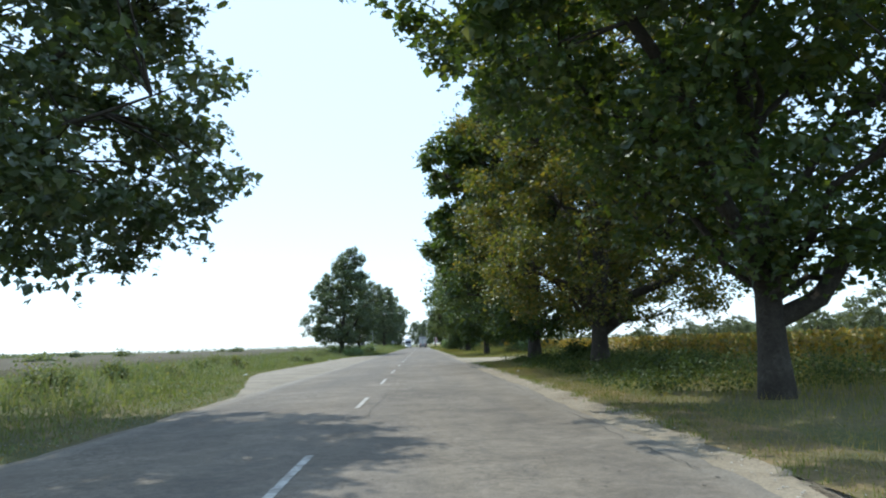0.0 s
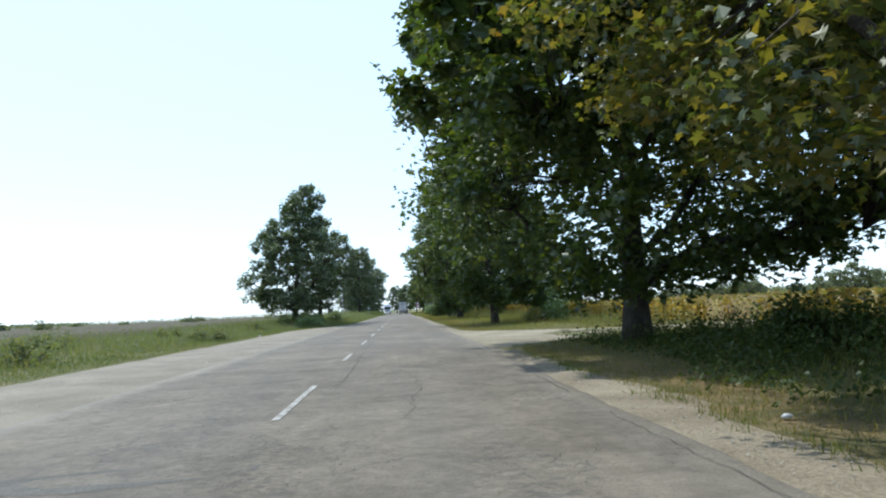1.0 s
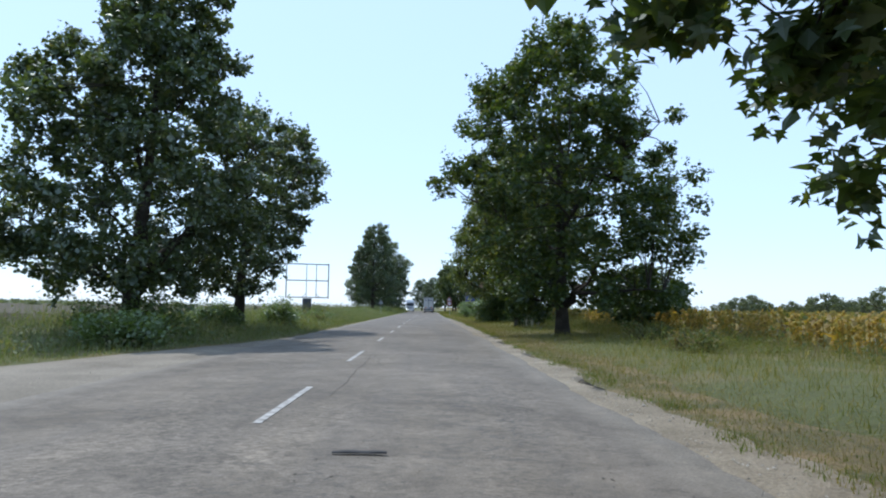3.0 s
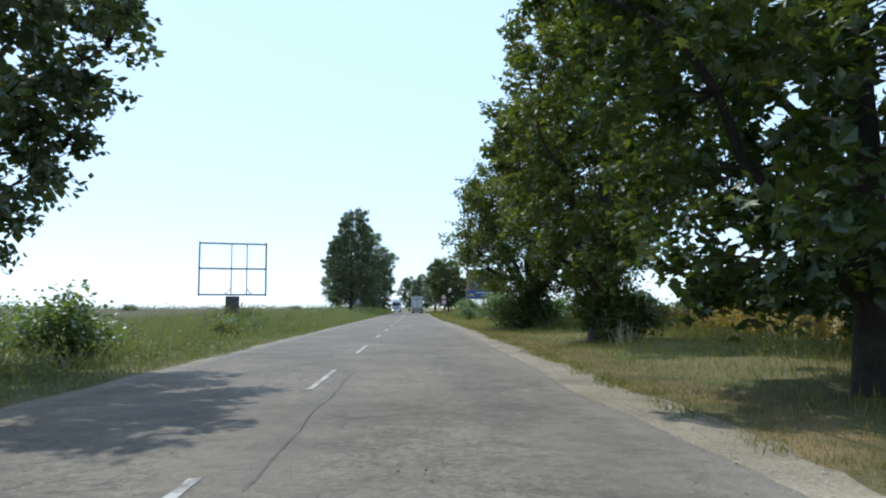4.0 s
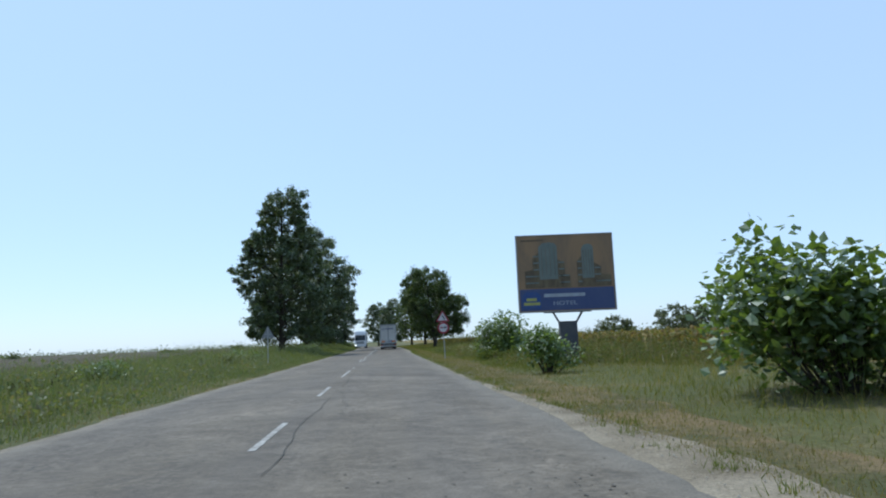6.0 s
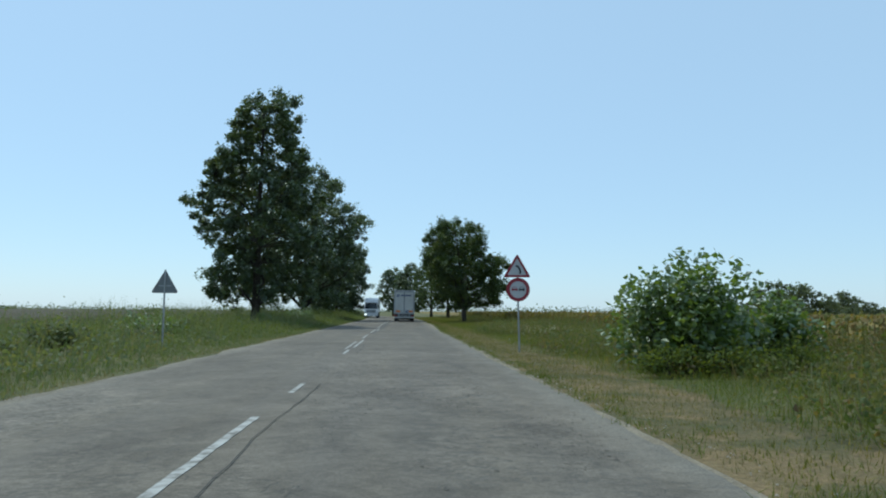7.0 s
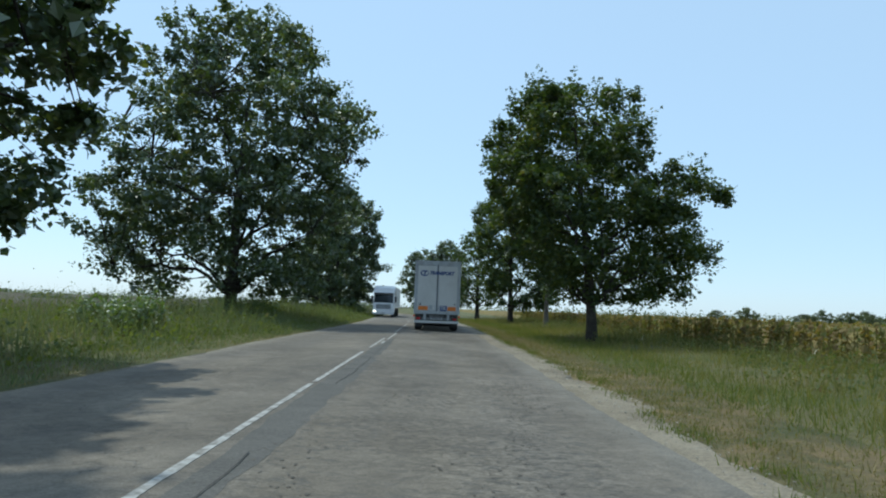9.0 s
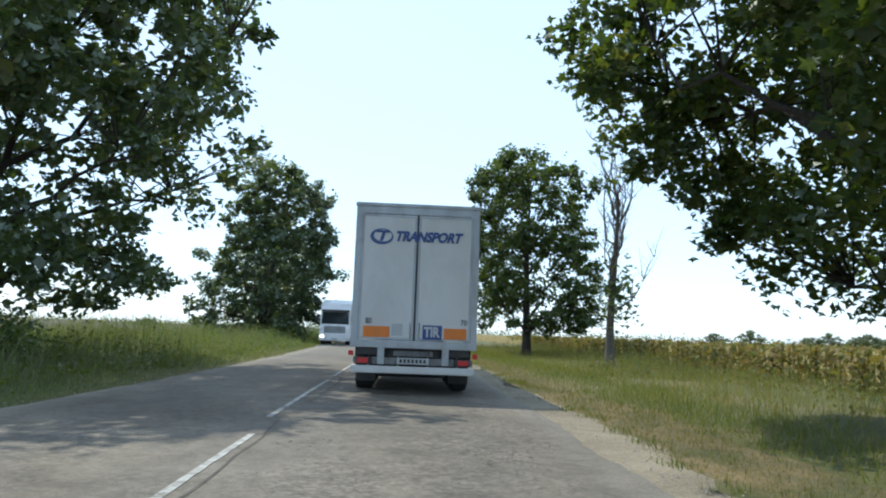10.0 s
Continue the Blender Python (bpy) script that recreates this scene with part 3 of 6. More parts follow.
for k in range(5):
    dash(272.0 + 9 * k, 4.0)

# the open joint beside the centre line, and crossing cracks
crk_v, crk_f = [], []


def crack(pts, width):
    base = len(crk_v)
    for k, (x, y) in enumerate(pts):
        q = pts[min(k + 1, len(pts) - 1)] if k + 1 < len(pts) else (2 * x - pts[k - 1][0], 2 * y - pts[k - 1][1])
        dx, dy = q[0] - x, q[1] - y
        L = math.hypot(dx, dy) + 1e-6
        w = width * (0.6 + 0.7 * abs(noise.noise(Vector((x * 2, y * 2, 4)))))
        z = crown_z(x) + 0.014
        x += bend(y)
        crk_v.extend([(x - dy / L * w, y + dx / L * w, z), (x + dy / L * w, y - dx / L * w, z)])
    for k in range(len(pts) - 1):
        a = base + 2 * k
        crk_f.append((a, a + 1, a + 3, a + 2))


cr = random.Random(5)
y = -20.0
while y < 300:
    n = cr.randint(12, 40)
    crack([(-1.35 - 0.06 * smooth01(130, 160, y) + wob(y + 0.4 * k, 8, 0.12, 0.35), y + 0.4 * k) for k in range(n)], 0.005 + 0.003 * smooth01(130, 160, y))
    y += 0.4 * n + cr.uniform(1.5, 9)
for k in range(46):
    y = cr.uniform(-5, 300)
    x, n = cr.choice((-4.8, -1.2, -0.9, 0.0)), cr.randint(5, 13)
    pts = []
    for q in range(n):
        pts.append((x, y))
        x += cr.uniform(0.12, 0.32)
        y += cr.uniform(-0.22, 0.22)
    crack([p for p in pts if p[0] < 2.3], 0.006)
for k in range(26):
    x, y = cr.uniform(-4.6, 1.9), cr.uniform(-5, 290)
    pts = []
    for q in range(cr.randint(8, 22)):
        pts.append((x, y))
        x += cr.uniform(-0.09, 0.09)
        y += cr.uniform(0.2, 0.45)
    crack(pts, 0.005)
# the crumbling rim of the asphalt
y = 4.0
while y < 60:
    n = cr.randint(6, 22)
    crack([(2.2 + wob(y + 0.2 * k, 12, 0.1, 0.4) + cr.uniform(-0.025, 0.025), y + 0.2 * k) for k in range(n)], cr.uniform(0.004, 0.011))
    y += 0.2 * n + cr.uniform(0.2, 1.8)
ck = new("road_crack", mesh_np("road_crack", crk_v, crk_f, M["crackfill"]))
ck.parent = road
tagged(ck, label="dark open cracks and joint in the asphalt", kind="stuff")

# bitumen fill along the centre joint
fill_v, fill_f = [], []
for ya, yb, xa, xb in ((28.5, 29.3, -4.2, -1.3), (52.3, 53.1, -4.4, -2.4), (64.7, 65.5, -4.6, -1.8), (134.0, 139.6, -2.0, -1.6), (202.5, 212.0, -1.7, -1.5), (213.5, 240.0, -1.68, -1.22)):
    base, n = len(fill_v), max(4, int((yb - ya) / 0.3))
    for k in range(n + 1):
        yy, end = ya + (yb - ya) * k / n, math.sin(math.pi * min(1.0, max(0.0, k / n))) ** 0.4
        mid, half = (xa + xb) / 2, (xb - xa) / 2 * end
        for s in (-1, 1):
            xx = mid + s * half * (1 + 0.35 * noise.noise(Vector((yy * 1.9, s * 5.0, xa))))
            fill_v.append((xx, yy, crown_z(xx) + 0.0015))
    fill_f += [(base + 2 * k, base + 2 * k + 1, base + 2 * k + 3, base + 2 * k + 2) for k in range(n)]
fill = new("bitumen_patch", mesh_np("bitumen_patch", fill_v, fill_f, M["bitumen"]))
fill.parent = road
tagged(fill, label="dark bitumen repairs in the asphalt", kind="stuff")

# flakes of the surface broken out of the wheel tracks
r = np.random.default_rng(33)
n = 34000
fy = np.concatenate([r.uniform(150, 262, 28000), r.uniform(0, 150, 6000)])
fx = np.where(r.random(n) < 0.6, 1.3, -0.3) + r.normal(0, 0.5, n)
keep = (fx < 2.35) & (np.array([noise.noise(Vector((a * 0.9, b * 0.35, 7))) + 0.5 * noise.noise(Vector((a * 2.2, b * 2.0, 3))) for a, b in zip(fx, fy)]) > 0.02)
fx, fy = fx[keep], fy[keep]
n = len(fx)
ang = np.arange(5) * np.pi / 2.5
rad = (0.006 + 0.016 * r.random(n) ** 1.6)[:, None] * r.uniform(0.3, 1.5, (n, 5))
FV = np.stack([fx[:, None] + rad * np.cos(ang), fy[:, None] + 2.0 * rad * np.sin(ang), np.repeat(np.array([crown_z(a) for a in fx])[:, None] + 0.0035, 5, 1)], -1)
flakes = new("surface_flakes", mesh_np("surface_flakes", FV.reshape(-1, 3), np.arange(n * 5).reshape(-1, 5), M["flake"]))
flakes.parent = road
tagged(flakes, label="dark flaked-out spots in the wheel tracks", kind="stuff")

# loose stones on the shoulder
r = np.random.default_rng(21)
n = 6500
sy = r.uniform(-5, 300, n)
sx = np.where(r.random(n) < 0.8, EDGE_R + 0.05 + np.abs(r.normal(0.25, 0.3, n)), -5.5 - np.abs(r.normal(0, 0.7, n)))
sx = sx - 0.0013 * np.maximum(0, sy - 262) ** 2
ss = r.uniform(0.006, 0.018, n) * np.where(r.random(n) < 0.04, 1.5, 1)
oct_v = np.array([(1, 0, 0), (0, 1, 0), (-1, 0, 0), (0, -1, 0), (0, 0, 0.7), (0, 0, -0.5)], float)
oct_f = np.array([(0, 1, 4), (1, 2, 4), (2, 3, 4), (3, 0, 4), (1, 0, 5), (2, 1, 5), (3, 2, 5), (0, 3, 5)])
SV = oct_v[None] * (ss[:, None, None] * r.uniform(0.6, 1.4, (n, 6, 1))) + np.stack([sx, sy, np.full(n, -0.035)], 1)[:, None]
stones = new("loose_stones", mesh_np("loose_stones", SV.reshape(-1, 3), (np.arange(n)[:, None, None] * 6 + oct_f[None]).reshape(-1, 3), M["stone"]))
tagged(stones, "small pale stones scattered over the gravel shoulder", "stones", kind="stuff")


# ---------------------------------------------------------------- trees
def arc(a, b, sag, n, r):
    """A bent way from a to b that first climbs, with small kinks."""
    a, b = np.asarray(a, float), np.asarray(b, float)
    u = np.linspace(0, 1, n)[:, None]
    p = a + (b - a) * u
    p[:, 2:] += sag * np.sin(np.pi * u)
    L = np.linalg.norm(b - a)
    p[1:-1] += r.normal(0, 0.03 * L, (n - 2, 3))
    return p


def plane_tree(x, y, trunk_r, outline, yr, seed, label, leaves=33000, leaf=0.165, group="roadside plane trees",
               material="leaf", fork=0, shape="lobed", limbs=14, name="tree", clumps=0, rough=0.34, inner=1.55, puff=0.62, tall=0.75, square=0.9, shift=0.0, boost=0.1):
    """A roadside tree with trunk, limbs and a leafy crown. outline: rows of height, western and eastern reach of the crown, from the top down; yr its reach along the road, shift its offset that way."""
    r = np.random.default_rng(seed)
    root = thing(name, x, y, -0.06, label=label, category="tree", group=group)
    oz, ol, orr = [np.array(c, float) for c in zip(*outline[::-1])]
    z0, z1 = oz[0], oz[-1]
    mid_z, half_z = (ol + orr) / 2 - x, (orr - ol) / 2
    wide = half_z.max()
    size = wide / 6
    K = clumps or int(150 + 270 * size ** 1.3)
    cen, core, tries = [], [], 0
    while len(cen) < K and tries < 30000:
        tries += 1
        z = r.uniform(z0, z1)
        half = np.interp(z, oz, half_z)
        if r.random() > (half / wide) ** 1.3 + 0.08:
            continue
        ang = r.uniform(0, 2 * np.pi)
        ca, sa = np.cos(ang), np.sin(ang)
        u = r.random() ** 0.42
        lump = 1.0 + rough * noise.noise(Vector((ca * 2.0 + seed, sa * 2.0, z * 0.6)))
        ca, sa = math.copysign(abs(ca) ** square, ca), math.copysign(abs(sa) ** square, sa)
        bx = max(0.2, half - 0.55 * puff * size ** 0.5)
        c = np.array([np.interp(z, oz, mid_z) + bx * u * ca * lump, shift + yr * (half / wide) ** 0.8 * u * sa * lump, min(z, z1 - 0.3)])
        if all(np.sum((c - d) ** 2) > (0.42 * size) ** 2 for d in cen[-80:]):
            cen.append(c)
            core.append(u < 0.6)
    cen, core = np.array(cen), np.array(core)
    # trunk, leaning into the middle of the crown
    top = z0 + (z1 - z0) * tall
    nt = 12
    u = np.linspace(0, 1, nt)
    lean = float(np.interp(top, oz, mid_z))
    tp = np.stack([lean * u ** 1.4 + 0.18 * np.sin(3.1 * u + seed) * u, 0.15 * np.sin(4.0 * u + seed * 2) * u, top * u], 1)
    tr = trunk_r * (1 - 0.86 * u ** 0.9) + trunk_r * 0.2 * np.exp(-u * top / 0.25)
    V, Fq = tubes([(tp, tr)], 12)
    V += 0.04 * trunk_r * 2 * np.sin(V * 9.0)[:, [1, 2, 0]]
    child("trunk", mesh_np("trunk", V, Fq, M["bark"], True), root)
    # limbs to spread targets, branches from the limbs to every clump
    far = [int(np.argmax(cen[:, 0]))]
    while len(far) < limbs:
        d = np.min([np.sum((cen - cen[f]) ** 2, 1) for f in far], axis=0)
        far.append(int(np.argmax(d)))
    nodes, twigs = [], []
    for k, f in enumerate(far):
        b = cen[f]
        dist = np.hypot(b[0], b[1])
        za = float(np.clip(b[2] - 0.75 * dist - 0.8, z0 * 0.55 + 0.5, top * 0.92))
        if fork and k < fork:
            za = 1.5 + 0.5 * k
        i0 = np.interp(za, tp[:, 2], np.arange(nt))
        a = np.array([np.interp(i0, np.arange(nt), tp[:, c]) for c in range(3)])
        p = arc(a, b * np.array([0.88, 0.88, 0.98]), 0.09 * dist, 9, r)
        r0 = np.interp(i0, np.arange(nt), tr) * (0.75 if fork and k < fork else 0.42)
        V, Fq = tubes([(p, np.linspace(max(r0, 0.04), 0.02, 9))], 7)
        child("limb", mesh_np("limb", V, Fq, M["bark"], True), root)
        for q in p[2:]:
            nodes.append(q)
    for q in tp[5:]:
        nodes.append(q)
    nodes = np.array(nodes)
    for c in cen:
        dd = np.sum((nodes - c) ** 2, 1) + 2.0 * np.maximum(0, nodes[:, 2] - c[2]) ** 2
        k = int(np.argmin(dd))
        L = np.sqrt(np.sum((nodes[k] - c) ** 2))
        if L > 0.2:
            twigs.append((arc(nodes[k], c, 0.05 * L, 3, r), np.linspace(0.012 + 0.01 * L, 0.006, 3)))
    V, Fq = tubes(twigs, 3)
    tagged(child("twig_mass", mesh_np("twig_mass", V, Fq, M["bark"], True), root), kind="stuff")
    # leaves: tight clumps, with shoots that leave them outwards and upwards
    per = np.where(core, 0.6, 1.3)
    per = np.maximum(12, (per * leaves / per.sum()).astype(int))
    idx = np.repeat(np.arange(len(cen)), per)
    n = len(idx)
    rc = puff * size ** 0.5 * r.uniform(0.65, 1.35, len(cen))
    d = r.normal(0, 1, (n, 3))
    d /= np.linalg.norm(d, axis=1)[:, None]
    reach = r.random(n) ** 0.42
    pos = cen[idx] + d * (reach * rc[idx])[:, None] * np.array([1.0, 1.0, 0.72])
    mid = np.array([np.mean(mid_z), shift, z0 + 0.4 * (z1 - z0)])
    out = (cen - mid) / (np.linalg.norm(cen - mid, axis=1)[:, None] + 1e-6)
    shoots = 3
    sd = 0.7 * np.repeat(out, shoots, 0) + r.normal(0, 0.5, (len(cen) * shoots, 3)) + np.array([0, 0, 0.25])
    sd /= np.linalg.norm(sd, axis=1)[:, None]
    sl = np.repeat(rc, shoots) * r.uniform(1.0, 1.6, len(sd))
    on = r.random(n) < 0.17
    which = idx * shoots + r.integers(0, shoots, n)
    along = r.uniform(0.4, 1.0, n)
    spray = cen[idx] + sd[which] * (along * sl[which])[:, None] + r.normal(0, 0.12, (n, 3)) * (1.3 - along)[:, None]
    pos = np.where(on[:, None], spray, pos)
    pos[:, 2] = np.maximum(pos[:, 2], 0.4 + 0.3 * r.random(n))
    outer = (on | (reach > 0.82)) & ~core[idx]
    near = (on | (reach > 0.6)) & (np.abs(pos[:, 0] + x) < 3.9) & (pos[:, 2] < 6.5) & (shape == "lobed")
    outer &= ~near
    V, Fc = leaf_cloud(pos[outer], leaf, r, 0.55, shape)
    if near.any():
        V3, Fc3 = leaf_cloud(pos[near], leaf * 0.95, r, 0.55, "palmate")
        V, Fc = np.concatenate([V, V3]), np.concatenate([Fc, Fc3 + len(V)])
    outer |= near
    V2, Fc2 = leaf_cloud(pos[~outer], leaf * inner * (1 + boost * np.clip((pos[~outer, 2] - 5) / 3, 0, 1)), r, 0.4, "kite")
    V, Fc = np.concatenate([V, V2]), np.concatenate([Fc, Fc2 + len(V)])
    tagged(child("crown", mesh_np("crown", V, Fc, M[material]), root), kind="stuff")
    return root


def dome(x, w, z0, z1):
    """Outline of a plain rounded crown w wide over x."""
    return [(z0 + (z1 - z0) * h, x - w / 2 * k, x + w / 2 * k) for h, k in ((1.0, 0.15), (0.85, 0.62), (0.6, 0.95), (0.4, 1.0), (0.2, 0.85), (0.0, 0.5))]


def bush(x, y, w, d, h, seed, label, leaves=2600, leaf=0.14, material="bush", z=0.0, group="roadside bushes", name="bush"):
    """A many-stemmed bush w wide, d deep and h high."""
    r = np.random.default_rng(seed)
    root = thing(name, x, y, z, label=label, category="bush", group=group)
    K = max(10, int(26 * (w / 3) ** 0.8))
    cen = []
    for k in range(K):
        ang, u = r.uniform(0, 2 * np.pi), r.random() ** 0.55
        px, py = 0.5 * w * u * np.cos(ang), 0.5 * d * u * np.sin(ang)
        ztop = h * (0.55 + 0.45 * np.sqrt(max(0, 1 - u * u))) * r.uniform(0.5, 1.12)
        cen.append((px * 0.9, py * 0.9, ztop * r.uniform(0.35, 0.9)))
    cen = np.array(cen)
    ps = [(arc((c[0] * 0.3, c[1] * 0.3, -0.08), c, 0.05, 4, r), np.linspace(0.028, 0.008, 4)) for c in cen]
    V, Fq = tubes(ps, 5)
    tagged(child("stem_mass", mesh_np("stem_mass", V, Fq, M["bark"], True), root), kind="stuff")
    per = leaves // K
    rc = 0.22 * h * r.uniform(0.7, 1.3, K) + 0.07 * w
    d = r.normal(0, 1, (per * K, 3))
    d /= np.linalg.norm(d, axis=1)[:, None]
    pos = np.repeat(cen, per, 0) + d * (r.random(per * K) ** 0.5 * np.repeat(rc, per))[:, None]
    pos[:, 2] = np.maximum(np.abs(pos[:, 2]), 0.04)
    V, Fc = leaf_cloud(pos, leaf, r, 0.1, "kite")
    tagged(child("foliage", mesh_np("foliage", V, Fc, M[material]), root), kind="stuff")
    return root


BIG = "large old dark green plane tree on the verge"
plane_tree(6.4, 13.4, 0.33, [(14, 4, 8.5), (12.5, 1, 11), (10, -0.6, 12.5), (8, -0.8, 13), (6.8, 0.5, 13), (5.5, 2.2, 13), (4.2, 3.4, 12.8), (3.2, 4.2, 12.5), (2.4, 5.2, 11)],
           6.5, 1, BIG + ", leaning out", fork=2, leaves=64000, clumps=620, leaf=0.14, inner=1.55, boost=0.3)
plane_tree(7.0, 29.0, 0.4, [(15.5, 5, 9), (13.5, 2.5, 12.5), (11, 1.6, 14.5), (8.5, 1.4, 15.2), (6, 1.5, 15), (4.5, 1.7, 14.5), (3.3, 2.2, 13.5), (2.5, 3.5, 12), (2, 5, 10)],
           6.5, 2, BIG + ", forked and yellowing", fork=3, material="leaf_warm", leaves=78000, leaf=0.122, inner=1.42, clumps=640, boost=0.25)
plane_tree(6.5, 42.6, 0.42, [(17, 4, 9), (15, 1.8, 12), (12.5, 0.3, 13.5), (10.3, 0.2, 14), (8.6, 0, 14), (6.8, -0.3, 14), (5.4, -0.3, 13.8), (3.8, 0.5, 13.4), (2.8, 2, 12.8), (2.1, 3.8, 11), (1.7, 5, 8.6)],
           7.0, 3, BIG + ", yellowing", leaves=78000, clumps=820, puff=0.68, boost=0.7, inner=1.65, leaf=0.16, square=0.6)
plane_tree(6.35, 71.7, 0.29, [(13.3, 4.8, 6.2), (12, 3.3, 7.9), (11, 2.4, 9.6), (9.8, 1.2, 9.6), (8.7, 2.2, 9.9), (7.5, 0.7, 10.6), (6.3, 0.7, 12.4), (5, 0.6, 12), (3.6, 1.5, 11.7), (2.3, 2.7, 11.5), (1.6, 4, 11)],
           5.2, 4, "broad plane tree with dense dark foliage at the track mouth", leaves=62000, leaf=0.155, inner=1.6, square=0.6, rough=0.24, clumps=520, shift=0.5)
plane_tree(6.57, 103.0, 0.34, [(15.6, 5.6, 6.4), (14.6, 4.7, 8.8), (13.5, 3.5, 9.5), (12, 1.9, 10.5), (9.7, 1.1, 12), (8.3, 0.3, 11.6), (7.4, 0.8, 12.6), (6.4, 2, 13.7), (5, 2, 13.4), (3.9, 2.7, 12.4), (2.5, 3, 12.5), (1.5, 3.6, 12)],
           5.5, 5, "tall conical plane tree with sweeping lower branches", leaves=44000, rough=0.22, clumps=480)
plane_tree(10.6, 75.5, 0.2, dome(10.6, 5.4, 0.9, 6.5), 3.0, 23, "low bushy young tree behind a plane tree", leaves=8000)
plane_tree(12.4, 110.0, 0.16, dome(12.6, 5.6, 0.5, 3.9), 2.8, 6, "low spreading young tree at the edge of the field", leaves=7000, limbs=8)
plane_tree(6.6, 118.2, 0.45, [(13.5, 4.5, 8.5), (12, 3.2, 10.5), (10, 2.6, 11.5), (8.5, 2.4, 12), (7, 2.7, 11.5), (6, 3.1, 11), (4.8, 3.4, 10), (3.6, 3.7, 8.6), (2.8, 4, 8.6), (2.2, 4.3, 7.4)],
           5.6, 7, "plane tree with bushy sprouts round its trunk", fork=2, material="leaf_sunlit", leaves=44000, leaf=0.15, inner=1.5)
plane_tree(6.2, 133.7, 0.45, [(14, 6, 9.5), (12.5, 4.6, 12.5), (11, 4, 14), (9.6, 3.1, 15), (8.1, 2.6, 15.5), (6.9, 2.3, 15.5), (5.3, 1.9, 15), (4.5, 1.8, 14), (3.5, 2.5, 12.5), (2.6, 3.6, 11.5), (2.1, 4.6, 10.5)],
           5.8, 8, "plane tree with pale forked limbs and sprouts at its foot", fork=3, material="leaf_sunlit", leaves=64000, leaf=0.15, inner=1.4, clumps=620, square=0.75, shift=0.6)
plane_tree(7.1, 243.0, 0.26, [(12, 4.8, 6.6), (11.2, 3.5, 9.2), (10.1, 2.5, 10.2), (9, 2.6, 9.7), (7.8, 2.3, 10.3), (7.2, 2.2, 11.5), (6.6, 2, 12.2), (5.1, 3.0, 12.5), (3.8, 3.8, 12.6), (2.6, 5.0, 12.2), (2.1, 6.2, 11)],
           6.2, 9, "rounded plane tree with a leaning trunk beside the field", leaves=68000, limbs=18, leaf=0.145, inner=1.35, square=0.6, clumps=600, rough=0.24, shift=2.5)
plane_tree(7.8, 281.0, 0.3, [(13.5, 5.8, 6.6), (12.7, 5.4, 10.2), (11.1, 3.6, 11.6), (10, 3.8, 12), (6.3, 4.3, 12.7), (4.5, 4.8, 13.2), (2.4, 5.5, 12.4), (1.6, 8, 11.5)],
           4.2, 10, "dense round-headed tree on the verge", leaves=28000, shape="kite", clumps=440, inner=1.7)
plane_tree(5.9, 302.0, 0.3, dome(5.9, 8.8, 1.9, 12.5), 4.0, 11, "dense round-headed tree on the verge", leaves=7000, shape="kite", leaf=0.22)
LEFT = "tall dark plane tree beyond the far lane"
plane_tree(-9.8, 12.5, 0.42, [(13.5, -11, -8), (12, -13, -5.6), (10, -15.5, -4.4), (7.8, -16.5, -4.2), (6.5, -16.5, -4), (5.3, -16, -3), (4.8, -15.5, -3.5), (4.2, -15, -4.1), (3.8, -11, -4.6), (3.2, -8.2, -5.3), (2.8, -7.2, -6.2)],
           6.0, 12, "large dark plane tree overhanging the far lane", leaves=50000, leaf=0.14, inner=1.6, material="leaf_veiled")
plane_tree(-11.2, 96.0, 0.34, [(15.2, -9.5, -8.6), (13.3, -11.9, -7.7), (11.7, -13.1, -7.6), (10.4, -13.6, -7.6), (9.1, -16, -7), (7.8, -16.1, -6.5), (6.3, -16.2, -6), (4.1, -16.9, -6.5), (2.9, -16.5, -7.5), (1.9, -15.5, -8)],
           5.0, 13, "tall pyramidal plane tree with a double trunk", fork=1, leaves=42000, shape="kite", material="leaf_veiled")
plane_tree(-9.8, 106.0, 0.3, [(12, -10.5, -9), (11, -12.5, -7.4), (9.5, -13.5, -5), (7.6, -14, -5.4), (4.85, -13.5, -6.6), (3.2, -13, -7.4), (2, -12, -8)],
           5.0, 14, "lower plane tree spreading towards the road", leaves=24000, shape="kite", material="leaf_veiled")
plane_tree(-12.0, 222.5, 0.36, [(19.8, -11.5, -9.3), (18, -14.7, -8.7), (16.5, -14.5, -9), (14, -16.1, -7.7), (12.9, -16.3, -8), (11.4, -16.8, -7.5), (9.8, -17.3, -6.7), (8, -16.6, -6.5), (6, -16.4, -6.3), (4.6, -16.6, -6.8), (3.4, -17, -7.6), (2, -16, -9.5)],
           6.0, 15, "tall upright plane tree with an uneven narrow crown", leaves=50000, leaf=0.2, shape="kite", material="leaf_veiled", tall=0.9, rough=0.24, square=0.62, shift=1.2, clumps=560)
plane_tree(-13.0, 258.0, 0.4, [(20.8, -12.5, -11), (19, -16.8, -7.7), (17.3, -18.3, -7.4), (15.3, -19, -6.5), (14.0, -19.6, -4.0), (12.6, -20.2, -3.9), (11.8, -20.6, -4.4), (9.5, -21.8, -4.5), (7.6, -22.8, -5), (5.8, -22, -5.4), (4, -22, -6.6), (2.8, -21.5, -7.2), (1.9, -20, -9)],
           8.0, 17, LEFT + ", the broadest", leaves=48000, leaf=0.22, shape="kite", material="leaf_veiled", limbs=18, square=0.75, rough=0.34, clumps=760)
